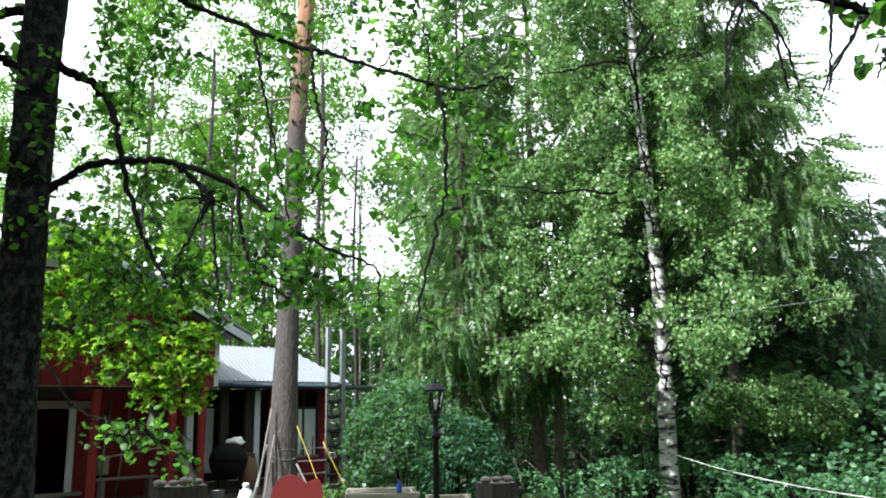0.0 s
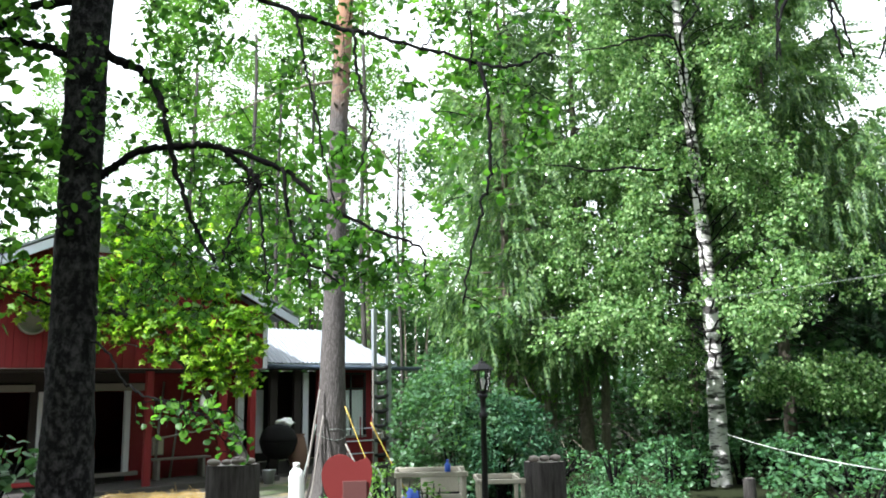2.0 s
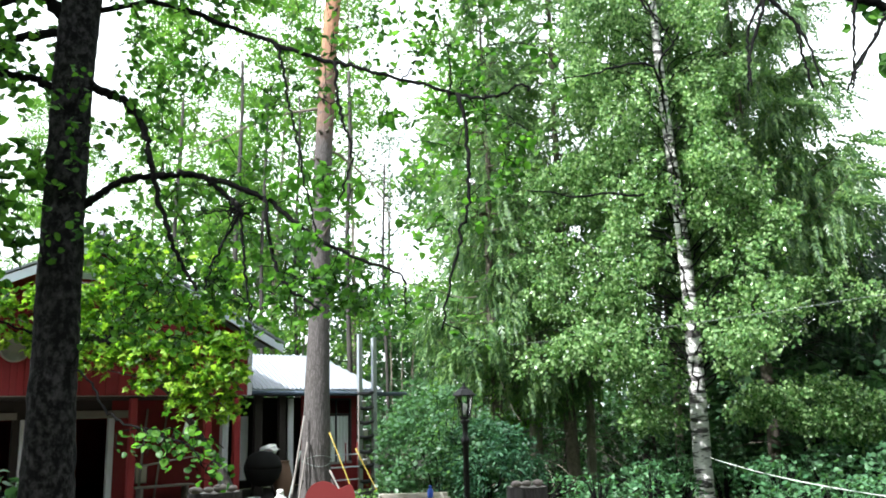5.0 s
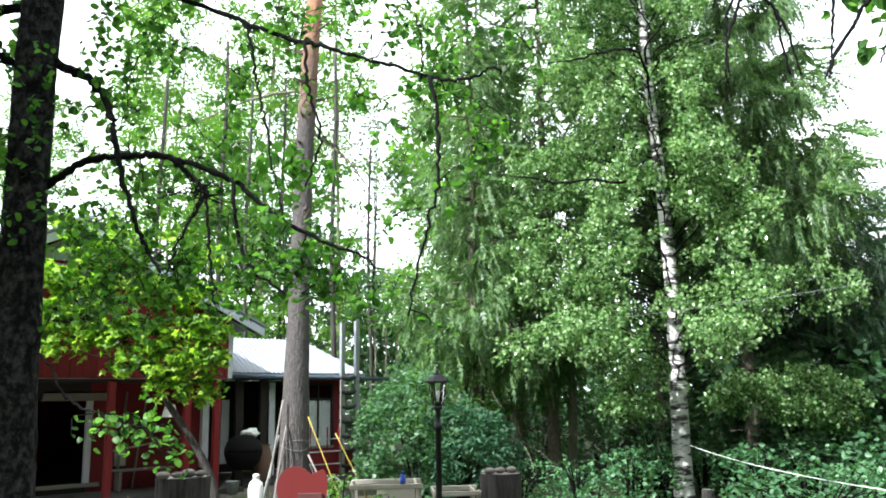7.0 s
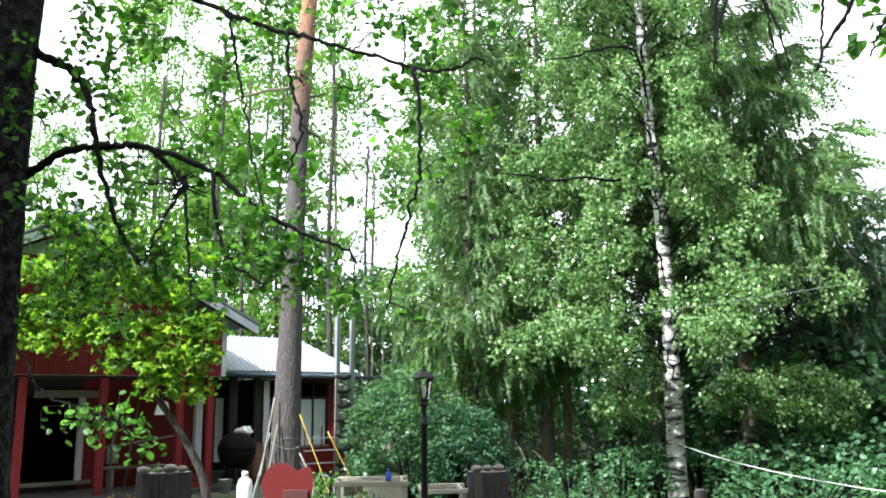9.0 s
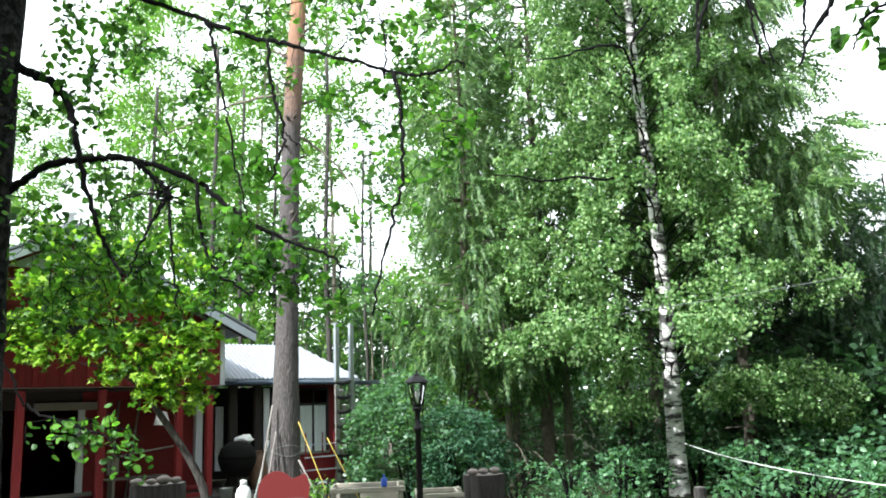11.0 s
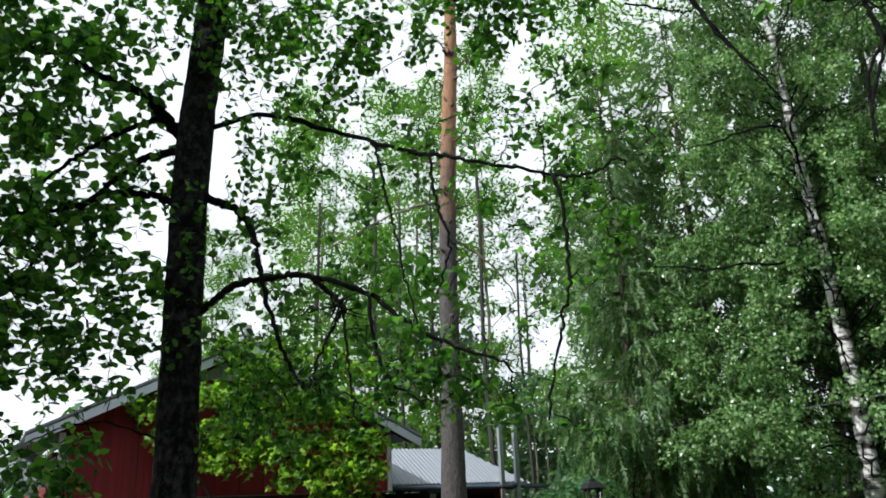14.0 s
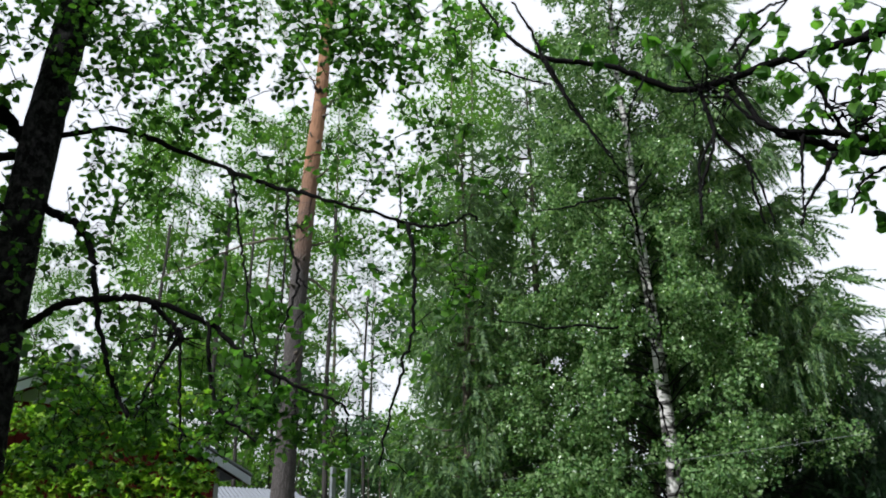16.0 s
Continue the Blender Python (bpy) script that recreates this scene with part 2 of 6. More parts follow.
LINDEN = ((0.024, 0.080, 0.018), (0.084, 0.225, 0.036), (0.180, 0.410, 0.062))
M = {
    "linden_leaf": leaf_material("linden_leaf", LINDEN[0], LINDEN[1], LINDEN[2], 0.55),
    "linden_leaf_single": leaf_material("linden_leaf_single", LINDEN[0], LINDEN[1], LINDEN[2], 0.55),
    "maple_leaf": leaf_material("maple_leaf", (0.040, 0.120, 0.012), (0.180, 0.385, 0.028), (0.440, 0.660, 0.075), 0.52),
    "birch_leaf": leaf_material("birch_leaf", (0.043, 0.108, 0.034), (0.150, 0.292, 0.094), (0.385, 0.555, 0.255), 0.34, 0.22),
    "aspen_leaf": leaf_material("aspen_leaf", (0.060, 0.150, 0.022), (0.128, 0.290, 0.040), (0.235, 0.430, 0.075), 0.50, 0.40),
    "hazel_leaf": leaf_material("hazel_leaf", (0.045, 0.115, 0.050), (0.082, 0.185, 0.085), (0.145, 0.280, 0.140), 0.45, 0.40),
    "bush_leaf": leaf_material("bush_leaf", (0.018, 0.066, 0.033), (0.034, 0.112, 0.055), (0.070, 0.180, 0.085), 0.3, 0.5),
    "herb_leaf": leaf_material("herb_leaf", (0.050, 0.145, 0.062), (0.098, 0.240, 0.105), (0.185, 0.360, 0.180), 0.42, 0.35),
    "weed_leaf": leaf_material("weed_leaf", (0.080, 0.190, 0.040), (0.140, 0.300, 0.055), (0.230, 0.420, 0.080), 0.45, 0.45),
    "needle": leaf_material("needle", (0.048, 0.115, 0.046), (0.112, 0.222, 0.076), (0.250, 0.395, 0.135), 0.4, 0.4),
    "dark_needle": leaf_material("dark_needle", (0.025, 0.070, 0.036), (0.060, 0.138, 0.062), (0.125, 0.230, 0.096), 0.3, 0.45),
    "far_leaf": leaf_material("far_leaf", (0.020, 0.070, 0.016), (0.034, 0.105, 0.022), (0.055, 0.145, 0.032), 0.3, 0.6),
    # Linden barks run near black; part of that is shade put into the colour.
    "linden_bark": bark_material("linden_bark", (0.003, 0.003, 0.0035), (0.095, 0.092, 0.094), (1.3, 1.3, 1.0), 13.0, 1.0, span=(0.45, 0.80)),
    "shaded_twig_bark": bark_material("shaded_twig_bark", (0.002, 0.002, 0.002), (0.008, 0.0075, 0.0075), (1, 1, 1), 18, 0.8),
    "grey_bark": bark_material("grey_bark", (0.11, 0.098, 0.080), (0.32, 0.285, 0.24), (4, 4, 1), 5),
    "spruce_bark": bark_material("spruce_bark", (0.060, 0.050, 0.042), (0.18, 0.155, 0.130), (3, 3, 2), 6),
    "stump_bark": bark_material("stump_bark", (0.020, 0.018, 0.018), (0.105, 0.096, 0.092), (7, 7, 0.7), 4, 1.0),
    "birch_bark": birch_bark(),
    "pine_bark": pine_bark(),
    "red_board": board_material("red_board", (0.19, 0.006, 0.010), (0.14, 0.013, 0.015)),
    "red_post": board_material("red_post", (0.22, 0.012, 0.015), (0.17, 0.025, 0.025)),
    "white_board": board_material("white_board", (0.72, 0.74, 0.78), (0.50, 0.50, 0.50)),
    "grey_wood": plain("grey_wood", (0.21, 0.195, 0.175), 0.85, 0, 0.35, 5, 0.3, (1, 1, 1)),
    "deck_wood": plain("deck_wood", (0.055, 0.051, 0.048), 0.8, 0, 0.35, 5, 0.3),
    "fascia": plain("fascia", (0.52, 0.57, 0.64), 0.6, 0, 0.15),
    # Real dark sticks; on porch walls, ceilings and soffits its darkness stands for shade.
    "shade_and_dark_wood": plain("shade_and_dark_wood", (0.035, 0.030, 0.028), 0.85, 0, 0.3, 5, 0.2),
    "raw_wood": plain("raw_wood", (0.44, 0.41, 0.33), 0.75, 0, 0.25, 5, 0.2),
    # Near-black, used where shade inside rooms and openings is painted.
    "inside_shade": plain("inside_shade", (0.03, 0.028, 0.028), 0.9),
    "roof_metal": plain("roof_metal", (0.25, 0.27, 0.30), 0.5, 0.25, 0.22, 2),
    "galvanised": plain("galvanised", (0.42, 0.45, 0.47), 0.45, 0.8, 0.2, 4),
    "blue_gutter": plain("blue_gutter", (0.06, 0.085, 0.12), 0.5, 0.3),
    "matte_black": plain("matte_black", (0.006, 0.006, 0.006), 0.9),
    "black_paint": plain("black_paint", (0.009, 0.009, 0.010), 0.6, 0.0),
    "stone": plain("stone", (0.21, 0.185, 0.165), 0.85, 0, 0.35, 8, 0.3),
    "heart_red": plain("heart_red", (0.155, 0.018, 0.017), 0.6, 0, 0.12, 4),
    "curtain": plain("curtain", (0.66, 0.68, 0.64), 0.9, 0, 0.12, 4),
    "white_plastic": plain("white_plastic", (0.78, 0.79, 0.78), 0.45, 0, 0.06),
    "blue_plastic": plain("blue_plastic", (0.03, 0.09, 0.42), 0.5, 0, 0.2),
    "brown_plate": plain("brown_plate", (0.100, 0.036, 0.032), 0.8, 0, 0.3, 8),
    "clay": plain("clay", (0.15, 0.09, 0.06), 0.8, 0, 0.2),
    "straw": plain("straw", (0.46, 0.33, 0.12), 0.8, 0, 0.3, 9),
    "wire": plain("wire", (0.20, 0.23, 0.21), 0.6),
    "yellow_pole": plain("yellow_pole", (0.42, 0.31, 0.06), 0.6),
    "paper": plain("paper", (0.88, 0.88, 0.88), 0.7, 0, 0.05),
    "ground": ground_material(),
    "glass": glass_material("glass"),
    "lamp_glass": glass_material("lamp_glass", (0.95, 0.95, 0.9)),
}


# ---- mesh builders ----
def mesh_of(name, verts, faces, material, smooth=False):
    me = bpy.data.meshes.new(name)
    me.from_pydata([tuple(map(float, v)) for v in verts], [], [tuple(map(int, f)) for f in faces])
    me.materials.append(material)
    if smooth:
        me.polygons.foreach_set("use_smooth", [True] * len(me.polygons))
    me.update()
    return me


def big_mesh(name, verts, tris, material):
    """A large triangle mesh from arrays."""
    me = bpy.data.meshes.new(name)
    me.vertices.add(len(verts))
    me.vertices.foreach_set("co", np.asarray(verts, np.float32).ravel())
    me.loops.add(3 * len(tris))
    me.loops.foreach_set("vertex_index", np.asarray(tris, np.int32).ravel())
    me.polygons.add(len(tris))
    me.polygons.foreach_set("loop_start", np.arange(0, 3 * len(tris), 3, dtype=np.int32))
    me.update(calc_edges=True)
    me.materials.append(material)
    return me


def part(name, me, parent, label="", at=None, kind=""):
    ob = new(name, me)
    ob.parent = parent
    if at is not None:
        ob.matrix_basis = at
    if label:
        tagged(ob, label=label)
    if kind:
        tagged(ob, kind=kind)
    return ob


def thing(name, label, category, m=None, group="", kind=""):
    ob = new(name)
    ob.empty_display_size = 0.1
    if m is not None:
        ob.matrix_basis = m
    return tagged(ob, label, category, group, kind)


def box_bm(bm, x0, x1, y0, y1, z0, z1, bevel=0.0):
    g = bmesh.ops.create_cube(bm, size=1.0)
    vs = g["verts"]
    bmesh.ops.scale(bm, vec=(x1 - x0, y1 - y0, z1 - z0), verts=vs)
    bmesh.ops.translate(bm, vec=((x0 + x1) / 2, (y0 + y1) / 2, (z0 + z1) / 2), verts=vs)
    if bevel:
        es = {e for v in vs for e in v.link_edges}
        bmesh.ops.bevel(bm, geom=list(es), offset=bevel, segments=1, affect="EDGES")
    return vs


def box(name, x0, x1, y0, y1, z0, z1, material, bevel=0.006):
    bm = bmesh.new()
    box_bm(bm, x0, x1, y0, y1, z0, z1, bevel)
    return done(name, bm, material)


def done(name, bm, material, smooth=False):
    me = bpy.data.meshes.new(name)
    bmesh.ops.recalc_face_normals(bm, faces=bm.faces)
    bm.to_mesh(me)
    bm.free()
    me.materials.append(material)
    if smooth:
        me.polygons.foreach_set("use_smooth", [True] * len(me.polygons))
    return me


def lathe(name, profile, material, n=24, smooth=True):
    """A turned solid from (radius, height) pairs."""
    vs, fs = [], []
    for r, z in profile:
        vs += [(r * math.cos(2 * math.pi * k / n), r * math.sin(2 * math.pi * k / n), z) for k in range(n)]
    for i in range(len(profile) - 1):
        fs += [(i * n + k, i * n + (k + 1) % n, (i + 1) * n + (k + 1) % n, (i + 1) * n + k) for k in range(n)]
    fs += [tuple(range(n))[::-1], tuple((len(profile) - 1) * n + k for k in range(n))]
    return mesh_of(name, vs, fs, material, smooth)


class Tubes:
    """Collects tapered tubes along polylines into one mesh."""

    def __init__(self):
        self.v, self.f, self.n = [], [], 0

    def add(self, pts, radii, sides=6, wob=0.0):
        pts = np.asarray(pts, float)
        d = np.gradient(pts, axis=0)
        d /= np.linalg.norm(d, axis=1)[:, None] + 1e-9
        ref = np.array([0.0, 0, 1]) if abs(d[:, 2]).mean() < 0.8 else np.array([1.0, 0, 0])
        a = np.cross(d, ref)
        a /= np.linalg.norm(a, axis=1)[:, None] + 1e-9
        b = np.cross(d, a)
        ang = np.arange(sides) * 2 * np.pi / sides
        r = np.asarray(radii, float)[:, None] * (1 + (wob * np.random.uniform(-1, 1, (len(pts), sides)) if wob else 0))
        ring = pts[:, None] + r[..., None] * (a[:, None] * np.cos(ang)[None, :, None] + b[:, None] * np.sin(ang)[None, :, None])
        self.v.append(ring.reshape(-1, 3))
        k = np.arange(sides)
        k2 = (k + 1) % sides
        for i in range(len(pts) - 1):
            o, p = self.n + i * sides, self.n + (i + 1) * sides
            self.f.append(np.stack([o + k, o + k2, p + k2], 1))
            self.f.append(np.stack([o + k, p + k2, p + k], 1))
        o, p = self.n, self.n + (len(pts) - 1) * sides
        for s in range(1, sides - 1):
            self.f.append(np.array([[o, o + s + 1, o + s], [p, p + s, p + s + 1]]))
        self.n += len(pts) * sides

    def mesh(self, name, material, smooth=True):
        me = big_mesh(name, np.concatenate(self.v), np.concatenate(self.f), material)
        if smooth:
            me.polygons.foreach_set("use_smooth", [True] * len(me.polygons))
        return me


def smooth_line(pts, n):
    """n points on a smooth curve through the given ones."""
    p = np.asarray(pts, float)
    if len(p) == 2:
        return p[0] + np.linspace(0, 1, n)[:, None] * (p[1] - p[0])
    q = np.vstack([2 * p[0] - p[1], p, 2 * p[-1] - p[-2]])
    out = []
    for t in np.linspace(0, len(p) - 1 - 1e-6, n):
        i, f = int(t), t - int(t)
        a, b, c, d = q[i], q[i + 1], q[i + 2], q[i + 3]
        out.append(0.5 * (2 * b + (c - a) * f + (2 * a - 5 * b + 4 * c - d) * f * f + (3 * b - a - 3 * c + d) * f ** 3))
    return np.array(out)


# leaf outlines: x across, y along the blade
def fan(outline, fold=0.12):
    v = [(0, 0.0, 0)] + [(x, y, abs(x) * fold * 2) for x, y in outline]
    v = np.array(v, float)
    t = [(0, i, i + 1) for i in range(1, len(outline))]
    return v, np.array(t)


HEART = fan(((0.0, 0.05), (0.30, -0.04), (0.52, 0.24), (0.40, 0.64), (0.0, 1.0), (-0.40, 0.64), (-0.52, 0.24), (-0.30, -0.04), (0.0, 0.05)))
MAPLE = fan(((0.0, 0.02), (0.20, -0.02), (0.44, 0.02), (0.30, 0.20), (0.58, 0.50), (0.22, 0.50), (0.0, 1.0), (-0.22, 0.50), (-0.58, 0.50), (-0.30, 0.20), (-0.44, 0.02), (-0.20, -0.02), (0.0, 0.02)), 0.10)
RHOMB = (np.array([(0, 0, 0), (0.42, 0.45, 0.09), (0, 1, 0), (-0.42, 0.45, 0.09)], float), np.array([(0, 1, 2), (0, 2, 3)]))
BROAD = (np.array([(0, 0, 0), (0.34, 0.25, 0.08), (0.30, 0.65, 0.08), (0, 1, -0.05), (-0.30, 0.65, 0.08), (-0.34, 0.25, 0.08)], float), np.array([(0, 1, 2), (0, 2, 3), (0, 3, 4), (0, 4, 5)]))


def spray_template():
    """A needle twig: a thin stem with side shoots of needles."""
    v, t = [], []
    for k in range(3):
        y = 0.27 * k
        w = 0.24 * (1 - 0.22 * k)
        for s in (-1, 1):
            o = len(v)
            v += [(0, y, 0), (s * w, y + 0.36, 0.05 * s), (0, y + 0.24, 0)]
            t.append((o, o + 1, o + 2))
    o = len(v)
    v += [(-0.06, 0.45, 0), (0.06, 0.45, 0), (0, 1.12, 0)]
    t.append((o, o + 1, o + 2))
    return np.array(v, float), np.array(t)


SPRAY = spray_template()
SHOOT_WIDE = (np.array([(0, 0, 0), (0.16, 0.4, 0.03), (0, 1, 0), (-0.16, 0.4, 0.03)], float), np.array([(0, 1, 2), (0, 2, 3)]))


def leaf_frames(n, droop, rng, loose=0.45):
    """n random turns: y (the blade's length) points outward and down by droop (radians), and the blade rolls about it."""
    az = rng.uniform(0, 2 * np.pi, n)
    dn = droop + rng.normal(0, loose, n)
    y = np.stack([np.cos(az) * np.cos(dn), np.sin(az) * np.cos(dn), -np.sin(dn)], 1)
    x = np.stack([-np.sin(az), np.cos(az), np.zeros(n)], 1)
    z = np.cross(x, y)
    ro = rng.normal(0, loose + 0.15, n)[:, None]
    x, z = x * np.cos(ro) + z * np.sin(ro), z * np.cos(ro) - x * np.sin(ro)
    return np.stack([x, y, z], 2)


def leaf_cloud(name, template, places, frames, sizes, material):
    tv, tf = template
    v = np.einsum("nij,kj->nki", frames, tv) * sizes[:, None, None] + places[:, None]
    f = tf[None] + (np.arange(len(places)) * len(tv))[:, None, None]
    return big_mesh(name, v.reshape(-1, 3), f.reshape(-1, 3), material)


def grow(tubes, skeleton, targets, rng, leaf_step, thick=0.0035, sag=0.10, reach=3.0, hang=0.0, wood=0.010, thin=False):
    """Twigs from the nearest wood to each target; gives the places for leaves along them."""
    nodes = [np.asarray(p, float) for p in skeleton]
    pos = np.array(nodes)
    targets = np.asarray(targets, float)
    d0 = np.min(np.linalg.norm(targets[:, None] - pos[None], axis=2), axis=1) if len(targets) * len(pos) < 4e6 else np.linalg.norm(targets - pos.mean(0), axis=1)
    out = []
    store = np.zeros((len(pos) + 5 * len(targets), 3))
    store[:len(pos)] = pos
    n = len(pos)
    for i in np.argsort(d0):
        T = targets[i]
        dist = np.linalg.norm(store[:n] - T, axis=1)
        j = int(np.argmin(dist))
        L = dist[j]
        if L > reach or L < 0.04:
            continue
        a = store[j]
        s = np.linspace(0, 1, 5)[:, None]
        line = a + s * (T - a) + rng.normal(0, 0.05 * L, (5, 3)) * (s * (1.2 - s))
        line[:, 2] += sag * L * np.sin(np.pi * s[:, 0]) * 1.2
        if hang:
            h = hang * rng.uniform(0.5, 1.3)
            fall = T + np.array([[0, 0, -h * k] for k in (0.3, 0.65, 1.0)]) + rng.normal(0, 0.04, (3, 3))
            line = np.vstack([line, fall])
        m = len(line)
        r0 = min(0.05, thick + wood * L)
        stem = line[[0, 2, m - 1]] if thin else line
        tubes.add(stem, np.linspace(r0, thick * 0.6, len(stem)), 3 if r0 < 0.02 or thin else 5)
        store[n:n + 4] = line[1:5]
        n += 4
        seg = np.linalg.norm(np.diff(line, axis=0), axis=1)
        total = seg.sum()
        count = max(2, int(total * 0.8 / leaf_step))
        u = total * (0.2 + 0.8 * (np.arange(count) + rng.random(count)) / count)
        cum = np.concatenate([[0], np.cumsum(seg)])
        k = np.clip(np.searchsorted(cum, u) - 1, 0, m - 2)
        w = ((u - cum[k]) / (seg[k] + 1e-9))[:, None]
        out.append(line[k] * (1 - w) + line[k + 1] * w)
    return np.concatenate(out)


def in_ball(n, centre, radii, rng, shell=0.0):
    d = rng.normal(0, 1, (n, 3))
    d /= np.linalg.norm(d, axis=1)[:, None]
    r = (shell + (1 - shell) * rng.random(n)) ** (1 / 3)
    return np.array(centre) + d * r[:, None] * np.array(radii)


# ---- ground ----
def ground_height(x, y):
    return 0.45 + 0.03 * math.sin(0.9 * x + 0.4 * y) * min(1.0, max(0.0, (30 - abs(y)) / 20))


def build_ground():
    n = 70
    ax = [math.copysign(abs(s) ** 3, s) * 1500 + s * 30 for s in np.linspace(-1, 1, n)]
    ay = [v + 10 for v in ax]
    vs = [(x, y, ground_height(x, y)) for y in ay for x in ax]
    fs = [(j * n + i, j * n + i + 1, (j + 1) * n + i + 1, (j + 1) * n + i) for j in range(n - 1) for i in range(n - 1)]
    ob = new("ground", mesh_of("ground", vs, fs, M["ground"], True))
    tagged(ob, "trodden earth and grass sloping gently up to the house", "ground", kind="structure")


build_ground()

# ---- trees ----
def near_tree():
    """The dark linden whose branches hang across the view."""
    rng = np.random.default_rng(11)
    x, y = -1.72, 6.1
    z0 = ground_height(x, y)
    tree = thing("linden_tree", "tall linden with dark furrowed bark and long bare hanging branches", "tree", pose(x, y, z0))
    off = np.array([x, y, z0])
    tr = Tubes()
    trunk = smooth_line(((-1.69, 6.1, z0 - 0.1), (-1.69, 6.1, 1.4), (-1.70, 6.1, 2.6), (-1.71, 6.1, 4.2), (-1.70, 6.1, 5.5), (-1.60, 6.1, 6.9), (-1.50, 6.12, 8.6), (-1.42, 6.2, 10.6)), 110)
    tr.add(trunk - off, np.interp(trunk[:, 2], (0.4, 0.9, 1.6, 2.6, 4.0, 5.5, 7, 10.6), (0.30, 0.235, 0.202, 0.176, 0.163, 0.160, 0.148, 0.05)), 24, 0.045)
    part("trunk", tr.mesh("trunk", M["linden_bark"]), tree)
    limbs = (
        (((-1.52, 6.1, 5.78), (-1.06, 5.98, 5.81), (-0.63, 5.85, 5.63), (0.25, 5.72, 5.24), (0.63, 5.6, 5.1), (1.08, 5.48, 4.93), (1.5, 5.35, 4.77), (1.73, 5.22, 4.71), (1.91, 5.1, 4.76), (1.97, 5.07, 4.71)), 0.027, 0.007),
        (((1.38, 5.35, 4.73), (1.40, 5.35, 4.90), (1.39, 5.35, 5.12), (1.35, 5.35, 5.31)), 0.010, 0.005),
        (((1.00, 5.3, 4.86), (1.09, 5.3, 4.97), (1.17, 5.3, 5.17)), 0.009, 0.004),
        (((-0, 5.7, 5.34), (0.11, 5.67, 4.84), (0.19, 5.63, 4.43), (0.34, 5.6, 3.68)), 0.014, 0.007),
        (((0.49, 5.6, 5.14), (0.52, 5.57, 4.72), (0.62, 5.53, 4.34), (0.51, 5.5, 3.91)), 0.015, 0.008),
        (((0.62, 5.55, 4.35), (0.79, 5.4, 4.13)), 0.006, 0.003),
        (((1.45, 5.35, 4.78), (1.5, 5.25, 4.41), (1.49, 5.2, 3.89), (1.38, 5.15, 3.46), (1.25, 5.1, 2.88)), 0.017, 0.008),
        (((-1.59, 6.1, 4.02), (-1.46, 6.08, 4.11), (-1.23, 6.04, 4.24), (-0.86, 5.98, 4.27), (-0.57, 5.91, 4.24), (-0.09, 5.85, 4.05), (0.18, 5.79, 3.83), (0.54, 5.72, 3.58), (0.99, 5.66, 3.38), (1.04, 5.6, 3.14)), 0.038, 0.008),
        (((-0.57, 5.9, 4.23), (-0.37, 5.75, 4.04), (-0.23, 5.6, 3.88)), 0.024, 0.016),
        (((-0.23, 5.6, 3.88), (-0.41, 5.55, 3.51), (-0.48, 5.5, 3.24)), 0.015, 0.007),
        (((-0.23, 5.6, 3.88), (-0.19, 5.55, 3.4), (-0.13, 5.5, 3.01)), 0.014, 0.006),
        (((-0.23, 5.6, 3.88), (-0.41, 5.5, 3.85), (-0.58, 5.4, 3.77)), 0.010, 0.004),
        (((-0.08, 5.8, 4.04), (0.05, 5.65, 3.4), (0.38, 5.5, 3.08)), 0.018, 0.008),
        (((-1.58, 6.1, 5.09), (-1.43, 6.08, 5.02), (-1.23, 6.02, 4.9), (-1.07, 5.93, 4.64), (-0.98, 5.85, 4.32), (-0.86, 5.77, 3.9), (-0.7, 5.68, 3.51), (-0.55, 5.6, 3.26)), 0.040, 0.012),
        (((-1.69, 6.1, 5.54), (-1.78, 6.1, 5.68), (-1.96, 6, 5.87), (-2.1, 5.9, 6.05), (-2.4, 5.8, 6.17), (-2.87, 5.7, 6.42), (-3.59, 5.5, 6.57)), 0.075, 0.022),
        (((-1.96, 6, 5.86), (-2.35, 5.87, 5.65), (-2.62, 5.73, 5.37), (-2.87, 5.6, 5.03)), 0.034, 0.012),
        (((-1.69, 6.1, 4.95), (-1.79, 6.1, 5.03), (-2.02, 5.98, 5.09), (-2.32, 5.85, 5.07), (-2.64, 5.72, 4.91), (-3.15, 5.6, 4.85)), 0.046, 0.018),
        (((-1.71, 6.1, 5.59), (-2.16, 6.02, 5.46), (-2.37, 5.95, 5.23), (-2.81, 5.88, 4.77), (-2.94, 5.8, 4.41)), 0.040, 0.014),
        (((-1.61, 6.1, 6.84), (-1.04, 5.7, 7.27), (-0.21, 5.3, 7.32), (0.78, 5, 7.04), (1.76, 4.8, 6.67)), 0.05, 0.012),
        (((-1.56, 6.1, 7.29), (-2.13, 5.7, 7.54), (-2.92, 5.3, 7.44), (-3.82, 5, 6.9)), 0.05, 0.012),
        (((-1.51, 6.1, 7.99), (-1.17, 6.7, 8.64), (-0.64, 7.3, 9.02)), 0.04, 0.012),
        (((-1.46, 6.15, 8.88), (-2.08, 6.7, 9.62), (-2.46, 7.1, 10)), 0.04, 0.012),
        (((-1.72, 6.1, 2.93), (-2.27, 5.8, 3.12), (-2.82, 5.5, 2.85), (-3.28, 5.3, 2.39)), 0.009, 0.004),
        (((-1.58, 6.0, 2.72), (-1.30, 5.6, 2.62), (-1.02, 5.2, 2.34), (-0.70, 5.02, 2.22), (-0.45, 4.98, 2.12), (-0.30, 4.95, 1.92)), 0.010, 0.004),
    )
    sk = []
